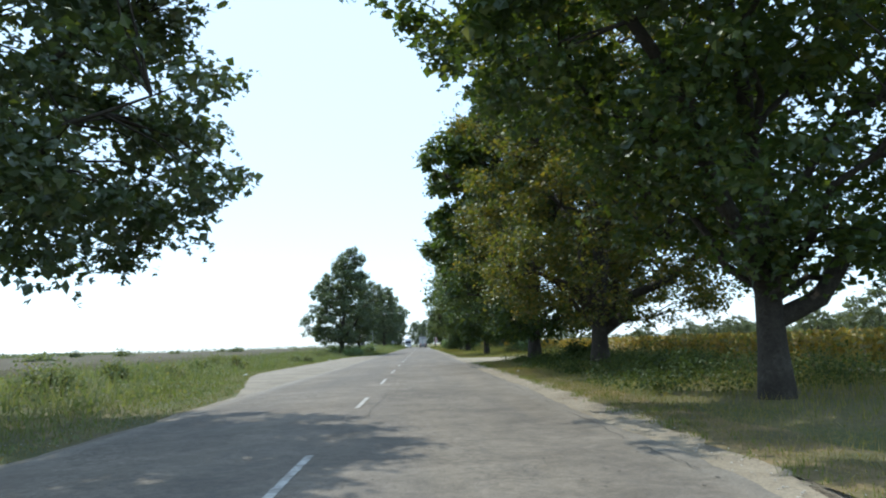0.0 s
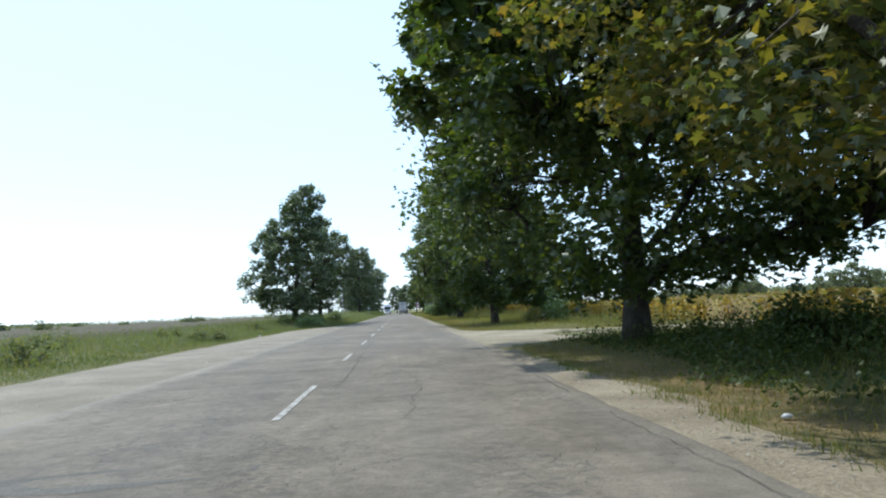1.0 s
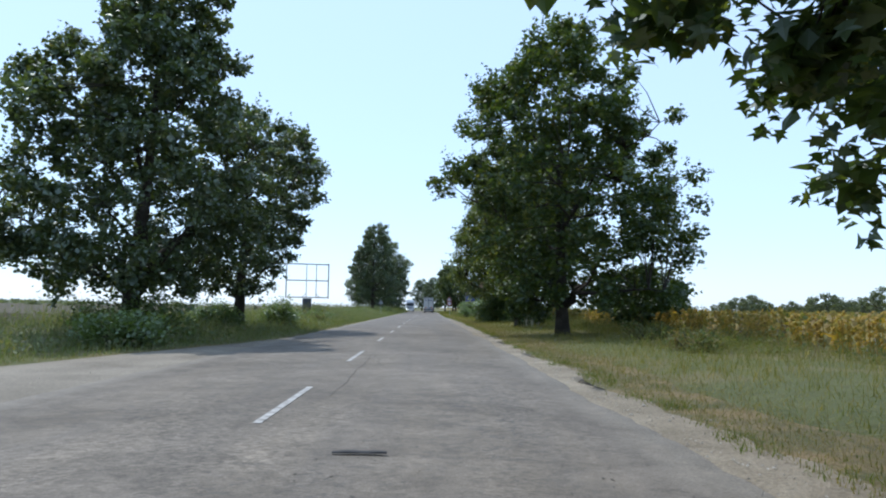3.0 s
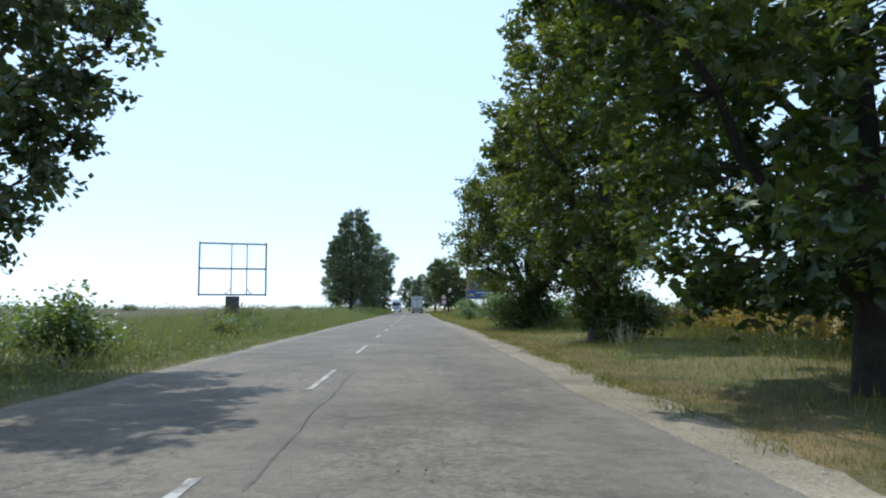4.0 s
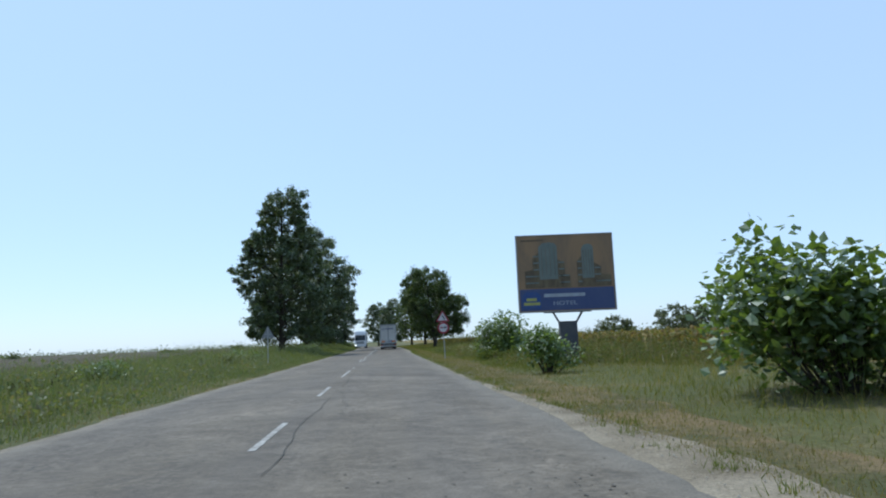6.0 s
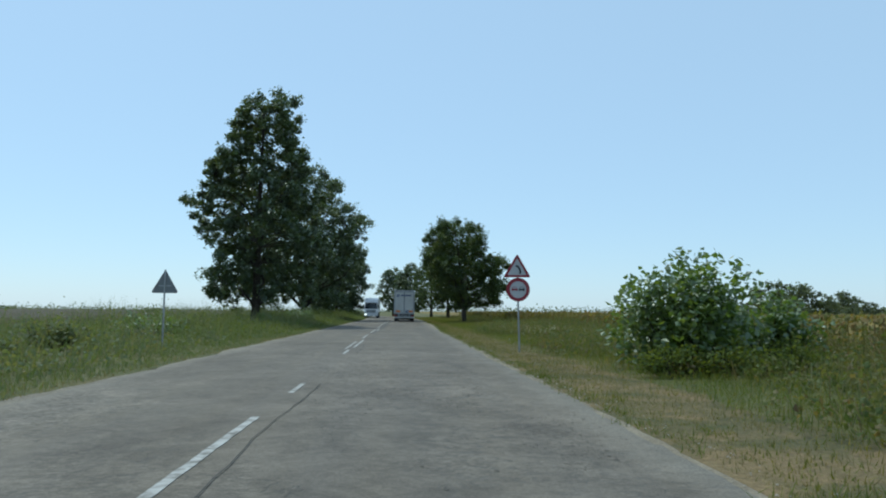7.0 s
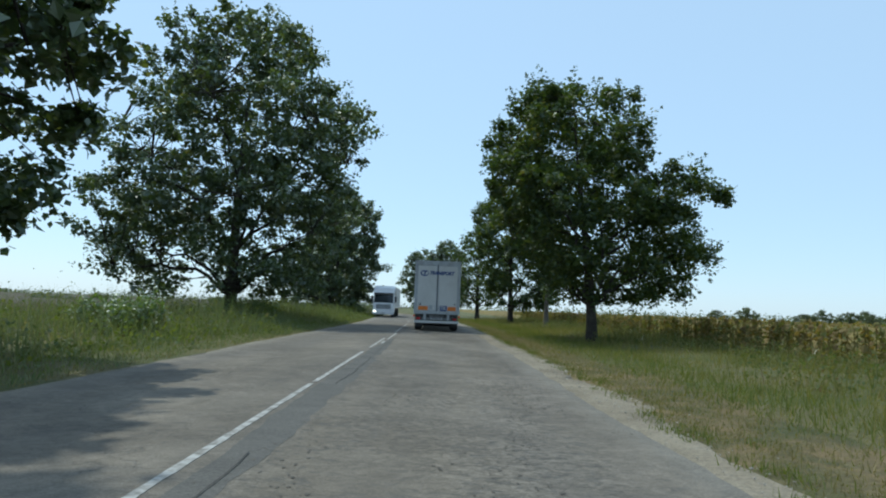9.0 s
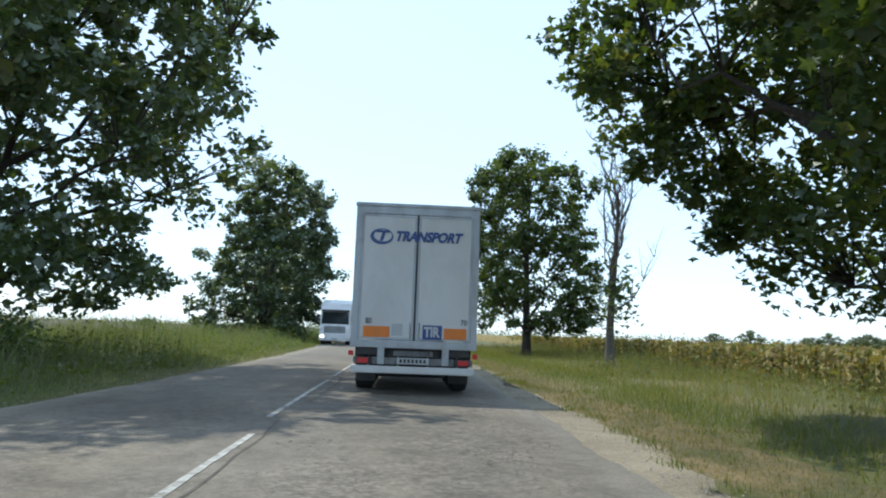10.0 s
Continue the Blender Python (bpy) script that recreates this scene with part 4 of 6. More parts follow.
plane_tree(-12.4, 299.0, 0.34, [(15.8, -13.5, -10), (13, -15.4, -7), (10.5, -16.2, -6.4), (8.4, -17.4, -6.6), (6, -17.8, -6.4), (3.8, -18.8, -6.8), (1.8, -19.3, -7), (0.7, -18, -7.5)],
           5.5, 18, "tall plane tree wrapped in growth down to the ground", leaves=26000, shape="kite", material="leaf_veiled", leaf=0.26)
for tx_, ty_, tw_, tz_, ts_ in ((-16.0, 322.0, 12, 15.0, 19), (-21.0, 350.0, 11, 14.0, 20)):
    plane_tree(tx_, ty_, 0.34, dome(tx_, tw_, 1.0, tz_), 5.5, ts_, LEFT, leaves=8500, shape="kite", material="leaf_veiled", leaf=0.3)
for tx_, ty_, tz_, ts_ in ((2.3, 328.0, 12.5, 21), (-2.2, 352.0, 13.0, 22)):
    plane_tree(tx_, ty_, 0.3, dome(tx_, 9.2, 1.6, tz_), 4.0, ts_, "round-headed tree far along the verge", leaves=9000, shape="kite", material="leaf_veiled", leaf=0.3)


def dead_tree(x, y, h, seed):
    r = np.random.default_rng(seed)
    root = thing("dead_tree", x, y, -0.06, label="bare grey dead tree with thin upright branches", category="tree", group="roadside plane trees")
    u = np.linspace(0, 1, 12)
    tp = np.stack([0.35 * np.sin(2.2 * u) * u, 0.1 * np.sin(5 * u), h * 0.62 * u], 1)
    trr = 0.2 * (1 - 0.75 * u) + 0.08 * np.exp(-u * 12)
    V, Fq = tubes([(tp, trr)], 9)
    V += 0.012 * np.sin(V * 11)[:, [2, 0, 1]]
    child("trunk", mesh_np("trunk", V, Fq, M["deadwood"], True), root)
    thin = []
    for k in range(13):
        za = h * r.uniform(0.2, 0.6)
        a = np.array([np.interp(za, tp[:, 2], tp[:, c]) for c in range(3)])
        ang, out = r.uniform(0, 2 * np.pi), r.uniform(0.5, 1.5)
        b = a + np.array([out * np.cos(ang), out * np.sin(ang), r.uniform(0.22, 0.4) * h])
        if k == 0:
            a = np.array([0.05, 0, h * 0.19])
            b = np.array([1.9, -0.2, h * 0.4])
        p = arc(a, b, -0.25 * out, 8, r)
        ps = [(p, np.linspace(0.06, 0.012, 8))]
        for q in range(9):
            s = p[r.integers(2, 8)]
            e = s + np.array([r.normal(0, 0.32), r.normal(0, 0.32), r.uniform(0.35, 1.3)])
            pp = arc(s, e, -0.1, 5, r)
            ps.append((pp, np.linspace(0.022, 0.006, 5)))
            for w in range(2):
                s2 = pp[r.integers(1, 5)]
                ps.append((arc(s2, s2 + np.array([r.normal(0, 0.2), r.normal(0, 0.2), r.uniform(0.15, 0.5)]), 0, 4, r), np.linspace(0.01, 0.004, 4)))
        V, Fq = tubes(ps[:1], 6)
        child("limb", mesh_np("limb", V, Fq, M["deadwood"], True), root)
        thin += ps[1:]
    V, Fq = tubes(thin, 4)
    tagged(child("twig_mass", mesh_np("twig_mass", V, Fq, M["deadwood"], True), root), kind="stuff")
    V, Fc = leaf_cloud(np.array([0.35, 0, 3.2]) + r.normal(0, 1, (420, 3)) * np.array([0.4, 0.4, 0.7]), 0.2, r, 0.5)
    child("foliage", mesh_np("foliage", V, Fc, M["leaf"]), root, "few living shoots round the lower trunk")


dead_tree(9.0, 267.0, 12.4, 31)

# bushes on the right verge and sprouts at tree feet
SPR = "dense dark sprouts round the foot of a plane tree"
bush(6.5, 118.0, 2.2, 2.0, 2.2, 41, SPR, 5200, 0.15, "leaf")
bush(8.0, 118.6, 1.5, 1.5, 2.5, 57, "slim dark green sapling beside a plane tree", 2600, 0.15, "leaf")
bush(6.3, 133.4, 4.0, 3.2, 2.6, 42, SPR, 9000, 0.15, "leaf")
bush(8.0, 152.3, 4.4, 3.4, 2.9, 43, "bright green leafy bush on the verge", 5200, 0.2)
bush(11.3, 151.0, 3.6, 3.0, 2.2, 44, "bright green leafy bush on the verge", 3200, 0.2)
bush(6.7, 180.3, 3.2, 2.6, 2.7, 45, "fresh green leafy bush with pale shoots", 5200, 0.17)
bush(9.0, 181.4, 2.6, 2.4, 1.9, 46, "low spreading green bush", 3000, 0.15)
for bx, by, bh, bs in ((5.7, 178.6, 0.8, 91), (6.9, 178.2, 0.95, 92), (8.2, 178.9, 0.9, 93)):
    bush(bx, by, 1.8, 1.2, bh * 0.75, bs, "tangled dark green weeds before a leafy bush", 1300, 0.08, "lush")
bush(5.4, 164.0, 1.7, 1.6, 1.7, 47, "small green bush near the gravel shoulder", 1600)
bush(9.5, 66.0, 1.2, 1.2, 2.3, 48, "slim green sapling at the field edge", 1700)
bush(8.4, 67.0, 2.4, 1.8, 1.0, 49, "low weedy green bush", 2200, 0.09, "weed")
bush(8.2, 36.4, 2.6, 2.2, 1.35, 50, "green bush with tree shade put into its dark colour", 4200, 0.11, "weed_shaded")
bush(7.6, 22.5, 2.6, 3.4, 0.8, 51, "green bush with tree shade put into its dark colour", 3000, 0.1, "weed_shaded")
bush(9.5, 141.0, 1.8, 1.6, 1.3, 52, "broad-leaved green weed bush", 1300, 0.24)
bush(7.4, 199.0, 1.6, 1.4, 0.7, 53, "grey-green low weed bush", 900, 0.08, "weed")
bush(8.0, 90.0, 2.0, 1.6, 0.8, 54, "low weedy green bush", 1500, 0.09, "weed")
bush(9.2, 98.0, 2.2, 1.6, 1.0, 55, "low weedy green bush", 1700, 0.09, "weed")
# left side
LB = "grey-green roadside bush beyond the far lane"
bush(-10.6, 95.0, 4.6, 3.0, 1.7, 61, LB, 3000)
bush(-9.0, 90.5, 3.0, 2.4, 1.2, 62, LB, 1900)
bush(-8.2, 110.0, 2.4, 2.2, 1.9, 63, LB, 2200)
bush(-10.0, 104.0, 3.0, 2.0, 1.2, 64, LB, 1600)
bush(-8.6, 124.0, 2.0, 1.8, 0.7, 65, LB, 1400, 0.1, "weed")
bush(-11.4, 136.4, 4.2, 1.8, 1.6, 73, LB, 2600, 0.11, "weed")
bush(-14.5, 118.0, 3.6, 3.0, 1.6, 66, LB, 1600)
bush(-10.8, 141.0, 1.6, 1.6, 0.9, 67, LB, 1500, 0.1, "weed")
bush(-10.4, 219.0, 1.6, 1.4, 1.2, 68, LB, 1000)
bush(-10.4, 236.0, 3.0, 2.4, 1.5, 69, LB, 1800)
bush(-11.0, 256.0, 4.0, 3.0, 1.9, 70, LB, 2200)
bush(-9.6, 296.0, 4.0, 3.5, 2.0, 71, LB, 1800)
bush(-9.0, 310.0, 4.0, 3.5, 2.0, 72, LB, 1500)
lb = random.Random(14)
for k in range(11):
    bush(-lb.uniform(10.5, 16.5), 14 + 7 * k + lb.uniform(-3, 3), lb.uniform(1.6, 3.4), lb.uniform(1.4, 2.6), lb.uniform(0.7, 1.25), 120 + k, "tall pale weeds standing beyond the lay-by, lightened for haze", 1100, 0.12, "weed_pale", group="lay-by weeds")
for k in range(12):
    bush(-lb.uniform(9.0, 15.5), 131 + 7 * k + lb.uniform(-3, 3), lb.uniform(1.6, 3.6), lb.uniform(1.4, 2.6), lb.uniform(0.8, 1.4), 140 + k, "tall tangled green weeds beyond the far lane", 1200, 0.12, "weed_pale" if k % 3 else "bush", group="far verge weeds")
fb = random.Random(9)
for k in range(14):
    bush(-fb.uniform(45, 120), 60 + 24 * k + fb.uniform(-8, 8), fb.uniform(3, 6), 3.5, fb.uniform(1.2, 2.4), 100 + k, "distant shrub standing over the dry field", 500, 0.45, "leaf_hazed", group="field shrubs")

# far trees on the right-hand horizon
far_proto = plane_tree(60, 90, 0.3, dome(60, 9.6, 0.1, 6.6), 4.0, 80, "distant rounded tree at the far edge of the sunflowers", leaves=3600, leaf=0.4, inner=1.2, shape="kite", limbs=7, clumps=90, group="far trees", material="leaf_hazed", puff=0.8, rough=0.55)
for k in range(44):
    yy = 70 + 10.5 * k + fb.uniform(-5, 5)
    xx = fb.uniform(70, 150) + max(0, yy - 250) * 0.15
    s = fb.uniform(0.4, 1.0) * (0.75 + 0.25 * xx / 70)
    q = copy_thing(far_proto, pose(xx, yy, 0, 0, 0, fb.uniform(0, 360)))
    q.scale = (s * fb.uniform(0.9, 1.5), s, s * fb.uniform(0.7, 1.1))
q = copy_thing(far_proto, pose(44.5, 245.0, 0, 0, 0, 40))
q.scale = (0.75, 0.75, 0.75)
q = copy_thing(far_proto, pose(52.0, 252.0, 0, 0, 0, 130))
q.scale = (0.9, 0.8, 0.75)
q = copy_thing(far_proto, pose(30.5, 172.0 + 60, 0, 0, 0, 200))
q.scale = (0.55, 0.6, 0.5)

# woods along the horizon: belts of trees beyond the fields
r = np.random.default_rng(90)
belts = []
for n, x0, x1, y0, y1, depth, hh in ((14000, 165, 330, 120, 760, 16, 6.0), (5200, 20, 520, 760, 800, 60, 7.0), (12000, -330, -190, 760, 60, 22, 3.2), (4200, -620, -30, 860, 840, 60, 5.0)):
    u = r.random(n)
    bx, by = x0 + (x1 - x0) * u + r.normal(0, depth / 2, n), y0 + (y1 - y0) * u + r.normal(0, depth / 3, n)
    top = hh * (0.62 + 0.22 * np.sin(u * 41 + x0) + 0.22 * np.sin(u * 97 + 2) + 0.16 * np.sin(u * 240 + 1))
    belts.append(np.stack([bx, by, r.random(n) ** 0.8 * np.maximum(top, 0.6)], 1))
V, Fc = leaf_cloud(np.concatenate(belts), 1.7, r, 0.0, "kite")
woods = new("far_woods", mesh_np("far_woods", V, Fc, M["leaf_hazed"]))
tagged(woods, "low woodland along the horizon, haze put into its colour", "woods", kind="stuff")


# ---------------------------------------------------------------- fields and grass
def blades(name, x, y, z, h, width, r, material, label, category, lean=0.35, short=False):
    """Grass blades as slim bent triangles in one mesh."""
    n = len(x)
    x = x - 0.0013 * np.maximum(0, y - 262) ** 2
    a = r.uniform(0, 2 * np.pi, n)
    w = width * r.uniform(0.6, 1.3, n)
    dx, dy = np.cos(a) * w / 2, np.sin(a) * w / 2
    b = r.uniform(0, 2 * np.pi, n)
    l = np.abs(r.normal(0, lean, n)) * h
    base = np.stack([x, y, z], 1)
    v0 = base + np.stack([-dx, -dy, np.zeros(n)], 1)
    v1 = base + np.stack([dx, dy, np.zeros(n)], 1)
    mid = base + np.stack([np.cos(b) * l * 0.35, np.sin(b) * l * 0.35, h * 0.62], 1)
    m0, m1 = mid + np.stack([-dx, -dy, np.zeros(n)], 1) * 0.7, mid + np.stack([dx, dy, np.zeros(n)], 1) * 0.7
    tip = base + np.stack([np.cos(b) * l, np.sin(b) * l, h * np.sqrt(np.maximum(0.15, 1 - (l / h) ** 2 * 0.6))], 1)
    if short:
        V = np.stack([v0, v1, tip], 1).reshape(-1, 3)
        ob = new(name, mesh_np(name, V, np.arange(3 * n).reshape(-1, 3), material))
        return tagged(ob, label, category, kind="stuff")
    V = np.stack([v0, v1, m1, m0, tip], 1).reshape(-1, 3)
    k = (np.arange(n) * 5)[:, None, None]
    Fc = (k + np.array([(0, 1, 2), (0, 2, 3), (3, 2, 4)])[None]).reshape(-1, 3)
    ob = new(name, mesh_np(name, V, Fc, material))
    return tagged(ob, label, category, kind="stuff")


def field_noise(x, y, s, seed):
    return np.sin(x * s + seed) * np.sin(y * s * 0.83 + 1.7 * seed) + 0.5 * np.sin(x * s * 2.3 + y * s * 1.9 + seed)


VAP = np.vectorize(apron)
VLB = np.vectorize(layby)
VGS = np.vectorize(gravel_share)
r = np.random.default_rng(51)
# right verge
n = 205000
x = 2.7 + 9.8 * r.random(n) ** 1.5
y = r.uniform(-2, 300, n)
keep = (x > 2.85 + 0.4 * VGS(y) + VAP(y) + 0.25 * field_noise(x, y, 1.3, 1)) & ~((np.abs(y - 51.3) < 2.2) & (x > 5) & (r.random(n) < 0.35))
x, y = x[keep], y[keep]
f = field_noise(x, y, 0.55, 2)
h = (0.05 + 0.07 * np.clip(x - 3.7, 0, 5)) * (1.0 + 0.4 * f) * r.uniform(0.5, 1.35, len(x))
h = np.clip(np.where((np.abs(y - 51.3) < 2.2) & (x > 5), 0.3 * h, h), 0.03, 0.62)
blades("verge_grass", x, y, np.full(len(x), -0.03) + 0.05 * np.clip((x - 4) / 3, 0, 1), h, 0.014, r, M["grass"], "uneven green and straw-coloured grass beside the gravel", "grass", 0.8, True)
n = 110000
y = r.uniform(-2, 300, n)
x = 2.6 + 0.55 * VGS(y) + VAP(y) + np.abs(r.normal(0, 0.95, n))
keep = x < 13
x, y = x[keep], y[keep]
blades("dry_grass", x, y, np.full(len(x), -0.04), np.clip(0.045 + 0.045 * (x - 3), 0.04, 0.25) * r.uniform(0.5, 1.5, len(x)), 0.01, r, M["straw"], "short dry straw-coloured grass next to the gravel", "grass", 1.1, True)
# a band of fresh grass between the dry strip and the weeds
n = 48000
y = r.uniform(165, 300, n)
x = 5.9 + r.normal(0, 0.9, n) + 0.5 * field_noise(np.zeros(n), y, 0.3, 7)
keep = (x > 4.2 + VAP(y)) & (np.abs(y - 51.3) > 3)
x, y = x[keep], y[keep]
blades("fresh_grass", x, y, np.full(len(x), -0.01), r.uniform(0.07, 0.24, len(x)), 0.012, r, M["lush"], "band of fresh green grass along the verge", "grass", 0.9, True)
# small green tufts on the gravel rim
tc = 900
ty = r.uniform(0, 300, tc)
tx_ = 2.5 + 0.5 * VGS(ty) + VAP(ty) + np.abs(r.normal(0.1, 0.35, tc))
x = np.repeat(tx_, 26) + r.normal(0, 0.09, tc * 26)
y = np.repeat(ty, 26) + r.normal(0, 0.14, tc * 26)
blades("grass_tufts", x, y, np.full(len(x), -0.05), r.uniform(0.05, 0.15, len(x)), 0.012, r, M["lush"], "small green grass tufts on the gravel rim", "grass", 0.9, True)
# taller weeds in front of the sunflowers
n = 56000
x = r.uniform(4.6, 13.2, n)
y = np.concatenate([r.uniform(0, 300, n - 14000), r.uniform(160, 216, 14000)])
f = field_noise(x, y, 0.4, 5)
keep = (f + 0.55 * (x - 9.3 + 4.4 * np.clip((y - 160) / 14, 0, 1) - 3.4 * np.clip((y - 212) / 12, 0, 1)) > 0.1) & (np.abs(y - 51.3) > 2.6)
x, y, f = x[keep], y[keep], f[keep]
h = np.clip((0.25 + 0.07 * (x - 4.6) + 0.15 * f + 0.16 * ((y > 160) & (y < 216))) * r.uniform(0.5, 1.4, len(x)), 0.15, 1.15)


def weed_mounds(name, x, y, h, rad, per, size, r, label, material="weed"):
    """Leafy weeds in soft mounds of uneven height, one small leaf each."""
    n = len(x)
    d = r.normal(0, 1, (n * per, 3))
    d[:, 2] = np.abs(d[:, 2])
    d /= np.linalg.norm(d, axis=1)[:, None]
    d *= (r.random(n * per) ** 0.4)[:, None]
    lump = r.uniform(0.6, 1.35, n * per)
    pos = np.stack([np.repeat(x, per) + d[:, 0] * np.repeat(rad, per), np.repeat(y, per) + d[:, 1] * np.repeat(rad, per), d[:, 2] * np.repeat(h, per) * lump], 1)
    V, Fc = leaf_cloud(pos, size, r, -0.25, "kite")
    return tagged(new(name, mesh_np(name, V, Fc, M[material])), label, "weeds", kind="stuff")


pick = r.random(len(x)) < 3600 / len(x)
# weeds under the trees, their shade deepened by the dark leaf colour
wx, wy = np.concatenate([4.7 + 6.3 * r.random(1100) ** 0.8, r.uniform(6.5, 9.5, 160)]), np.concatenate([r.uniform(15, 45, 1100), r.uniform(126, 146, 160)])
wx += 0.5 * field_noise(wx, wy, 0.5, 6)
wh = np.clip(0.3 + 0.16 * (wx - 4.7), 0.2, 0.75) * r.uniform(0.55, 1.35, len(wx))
weed_mounds("shade_weeds", wx, wy, wh, r.uniform(0.3, 0.7, len(wx)), 26, 0.09, r, "weeds under the trees with the shade put into their dark green", "weed_shaded")
weed_mounds("leafy_weeds", x[pick], y[pick], h[pick] * 0.95, r.uniform(0.3, 0.75, pick.sum()), 23, 0.095, r, "leafy green and brown weeds in front of the sunflowers")
pick = r.random(len(x)) < 0.5
blades("field_edge_weeds", x[pick], y[pick], np.full(pick.sum(), 0.02), h[pick] * 1.05, 0.018, r, M["weed"], "tall tangled green weeds along the sunflower field", "weeds", 0.9)
# left verge
n = 100000
d = 15.0 * r.random(n) ** 1.7
y = r.uniform(-4, 320, n)
x = -5.55 - VLB(y) - d + 0.2 * field_noise(d, y, 1.1, 3)
f = field_noise(x, y, 0.35, 4)
h = np.clip((0.1 + 0.75 * np.clip((d - 0.7) / 2.6, 0, 1) + 0.2 * np.clip((d - 3) / 4, 0, 1)) * (0.85 + 0.3 * f) * r.uniform(0.45, 1.25, n), 0.05, 1.45)
low = (y < 92)
h = np.where(low, h * 0.9, h * 1.2)
h = np.where((y > 205) & (d > 1.2), h * 1.3, h)
pick = (r.random(n) < np.where(y > 110, 5600, 3400) / n) & (h > 0.2)
green = pick & (y > 195) & (r.random(n) < 0.6)
pick &= ~green
for sel, mat, text in ((pick, "weed_pale", "leafy grey-green weeds beyond the far lane"), (green, "lush", "tall fresh green weeds beyond the far lane")):
    weed_mounds("far_leafy_weeds", x[sel], y[sel], h[sel], r.uniform(0.4, 0.95, sel.sum()), 23, 0.115, r, text, mat)
close = d < 1.6
for q, (sel, low_poly) in enumerate(((close, False), (~close, True))):
    blades("far_verge_weeds", x[sel], y[sel], np.zeros(sel.sum()), h[sel], 0.022 if q == 0 else 0.034, r, M["weed_pale"], "tall grey-green weeds and grass beyond the far lane", "weeds", 0.8, low_poly)
n = 60000
d = 3.2 * r.random(n) ** 1.3
y = r.uniform(-4, 300, n)
x = -5.5 - VLB(y) - d
strawy = d < 0.35 + 0.4 * r.random(n)
for sel, mat, text in ((strawy, "straw", "dry straw-coloured grass at the edge of the far lane"), (~strawy, "lush", "short fresh green grass beside the far lane")):
    blades("far_verge_grass", x[sel], y[sel], np.full(sel.sum(), -0.03), (0.05 + 0.06 * d[sel]) * r.uniform(0.5, 1.5, sel.sum()), 0.018, r, M[mat], text, "grass", 0.95, True)
# bleached stalks and cut straw: bent ribbons
def ribbons(name, x, y, z, length, rise, width, r, material, label):
    """Flat stalks that climb, bend over and droop at the tip."""
    n = len(x)
    a = r.uniform(0, 2 * np.pi, n)
    dirs = np.stack([np.cos(a), np.sin(a)], 1)
    pts, side = [], np.stack([-np.sin(a), np.cos(a), np.zeros(n)], 1)
    for u in np.linspace(0, 1, 6):
        out = length * (0.25 * u + 0.75 * u * u) * np.clip(1.25 - rise, 0.2, 1)
        up = length * rise * (1.25 * u - 0.75 * u ** 3)
        c = np.stack([x + dirs[:, 0] * out, y + dirs[:, 1] * out, z + up], 1)
        w = (width * (1 - 0.75 * u) / 2)[:, None] * side
        pts += [c - w, c + w]
    V = np.stack(pts, 1).reshape(-1, 3)
    fc = np.array([(2 * k, 2 * k + 1, 2 * k + 3, 2 * k + 2) for k in range(5)])
    Fc = (np.arange(n)[:, None, None] * 12 + fc[None]).reshape(-1, 4)
    return tagged(new(name, mesh_np(name, V, Fc, material)), label, "stalks", kind="stuff")


n = 380
y = np.concatenate([r.normal(198.5, 3.0, 210), r.uniform(60, 290, 170)])
x = np.concatenate([r.normal(7.2, 0.9, 210), r.uniform(7.5, 12.5, 170)])
ribbons("bleached_stalks", x, y, np.full(n, 0.12) + r.uniform(0, 0.35, n), r.uniform(0.22, 0.6, n), r.uniform(0.1, 0.8, n), r.uniform(0.009, 0.018, n), r, M["reed"], "bleached bent stalks standing in the verge")
n = 66
ribbons("bleached_reeds", np.concatenate([r.normal(7.0, 0.28, 50), r.normal(6.4, 0.2, 16)]), np.concatenate([r.normal(116.4, 0.4, 50), r.normal(120.0, 0.3, 16)]), r.uniform(-0.02, 0.1, n), r.uniform(0.55, 1.3, n), r.uniform(0.5, 1.05, n), r.uniform(0.012, 0.024, n), r, M["reed"], "tall bleached reed stalks beside a plane tree")
n = 5200
y = np.concatenate([r.uniform(178, 226, 4400), r.uniform(0, 178, 800)])
x = 2.9 + 0.5 * VGS(y) + VAP(y) + np.abs(r.normal(0.35, 0.8, n))
ribbons("cut_straw", x, y, np.full(n, -0.03), r.uniform(0.1, 0.4, n), r.uniform(0.05, 0.25, n), r.uniform(0.005, 0.011, n), r, M["straw"], "cut straw lying on the verge")


def canopy(name, x0, x1, y0, y1, z, amp, material, label, step=1.0, ends=False):
    """Uneven top of a crop that covers a field, with sloping rims to the soil."""
    xs = np.concatenate([[x0], x0 + np.cumsum(np.geomspace(step, 60, 26))])
    if x1 < x0:
        xs = x0 - (xs - x0)
    yy = np.arange(y0, y1, 1.2) if ends else np.concatenate([np.arange(y0, y1, 1.2), [y1 + 40, y1 + 120, y1 + 400, y1 + 1200]])
    X, Y = np.meshgrid(xs, yy)
    Z = np.array([[z + amp * (noise.noise(Vector((a * 1.1, b * 1.1, 3))) + 0.6 * noise.noise(Vector((a * 2.7, b * 2.7, 8)))) for a, b in zip(ra, rb)] for ra, rb in zip(X, Y)])
    Z[:, 0] = -0.1
    Z[0] = -0.1
    if ends:
        Z[-1] = -0.1
    nr, nc = X.shape
    i, j = np.meshgrid(np.arange(nr - 1), np.arange(nc - 1), indexing="ij")
    a = i * nc + j
    ob = new(name, mesh_np(name, np.stack([X, Y, Z], -1).reshape(-1, 3), np.stack([a, a + 1, a + nc + 1, a + nc], -1).reshape(-1, 4), material, True))
    return tagged(ob, label, "field", kind="stuff")


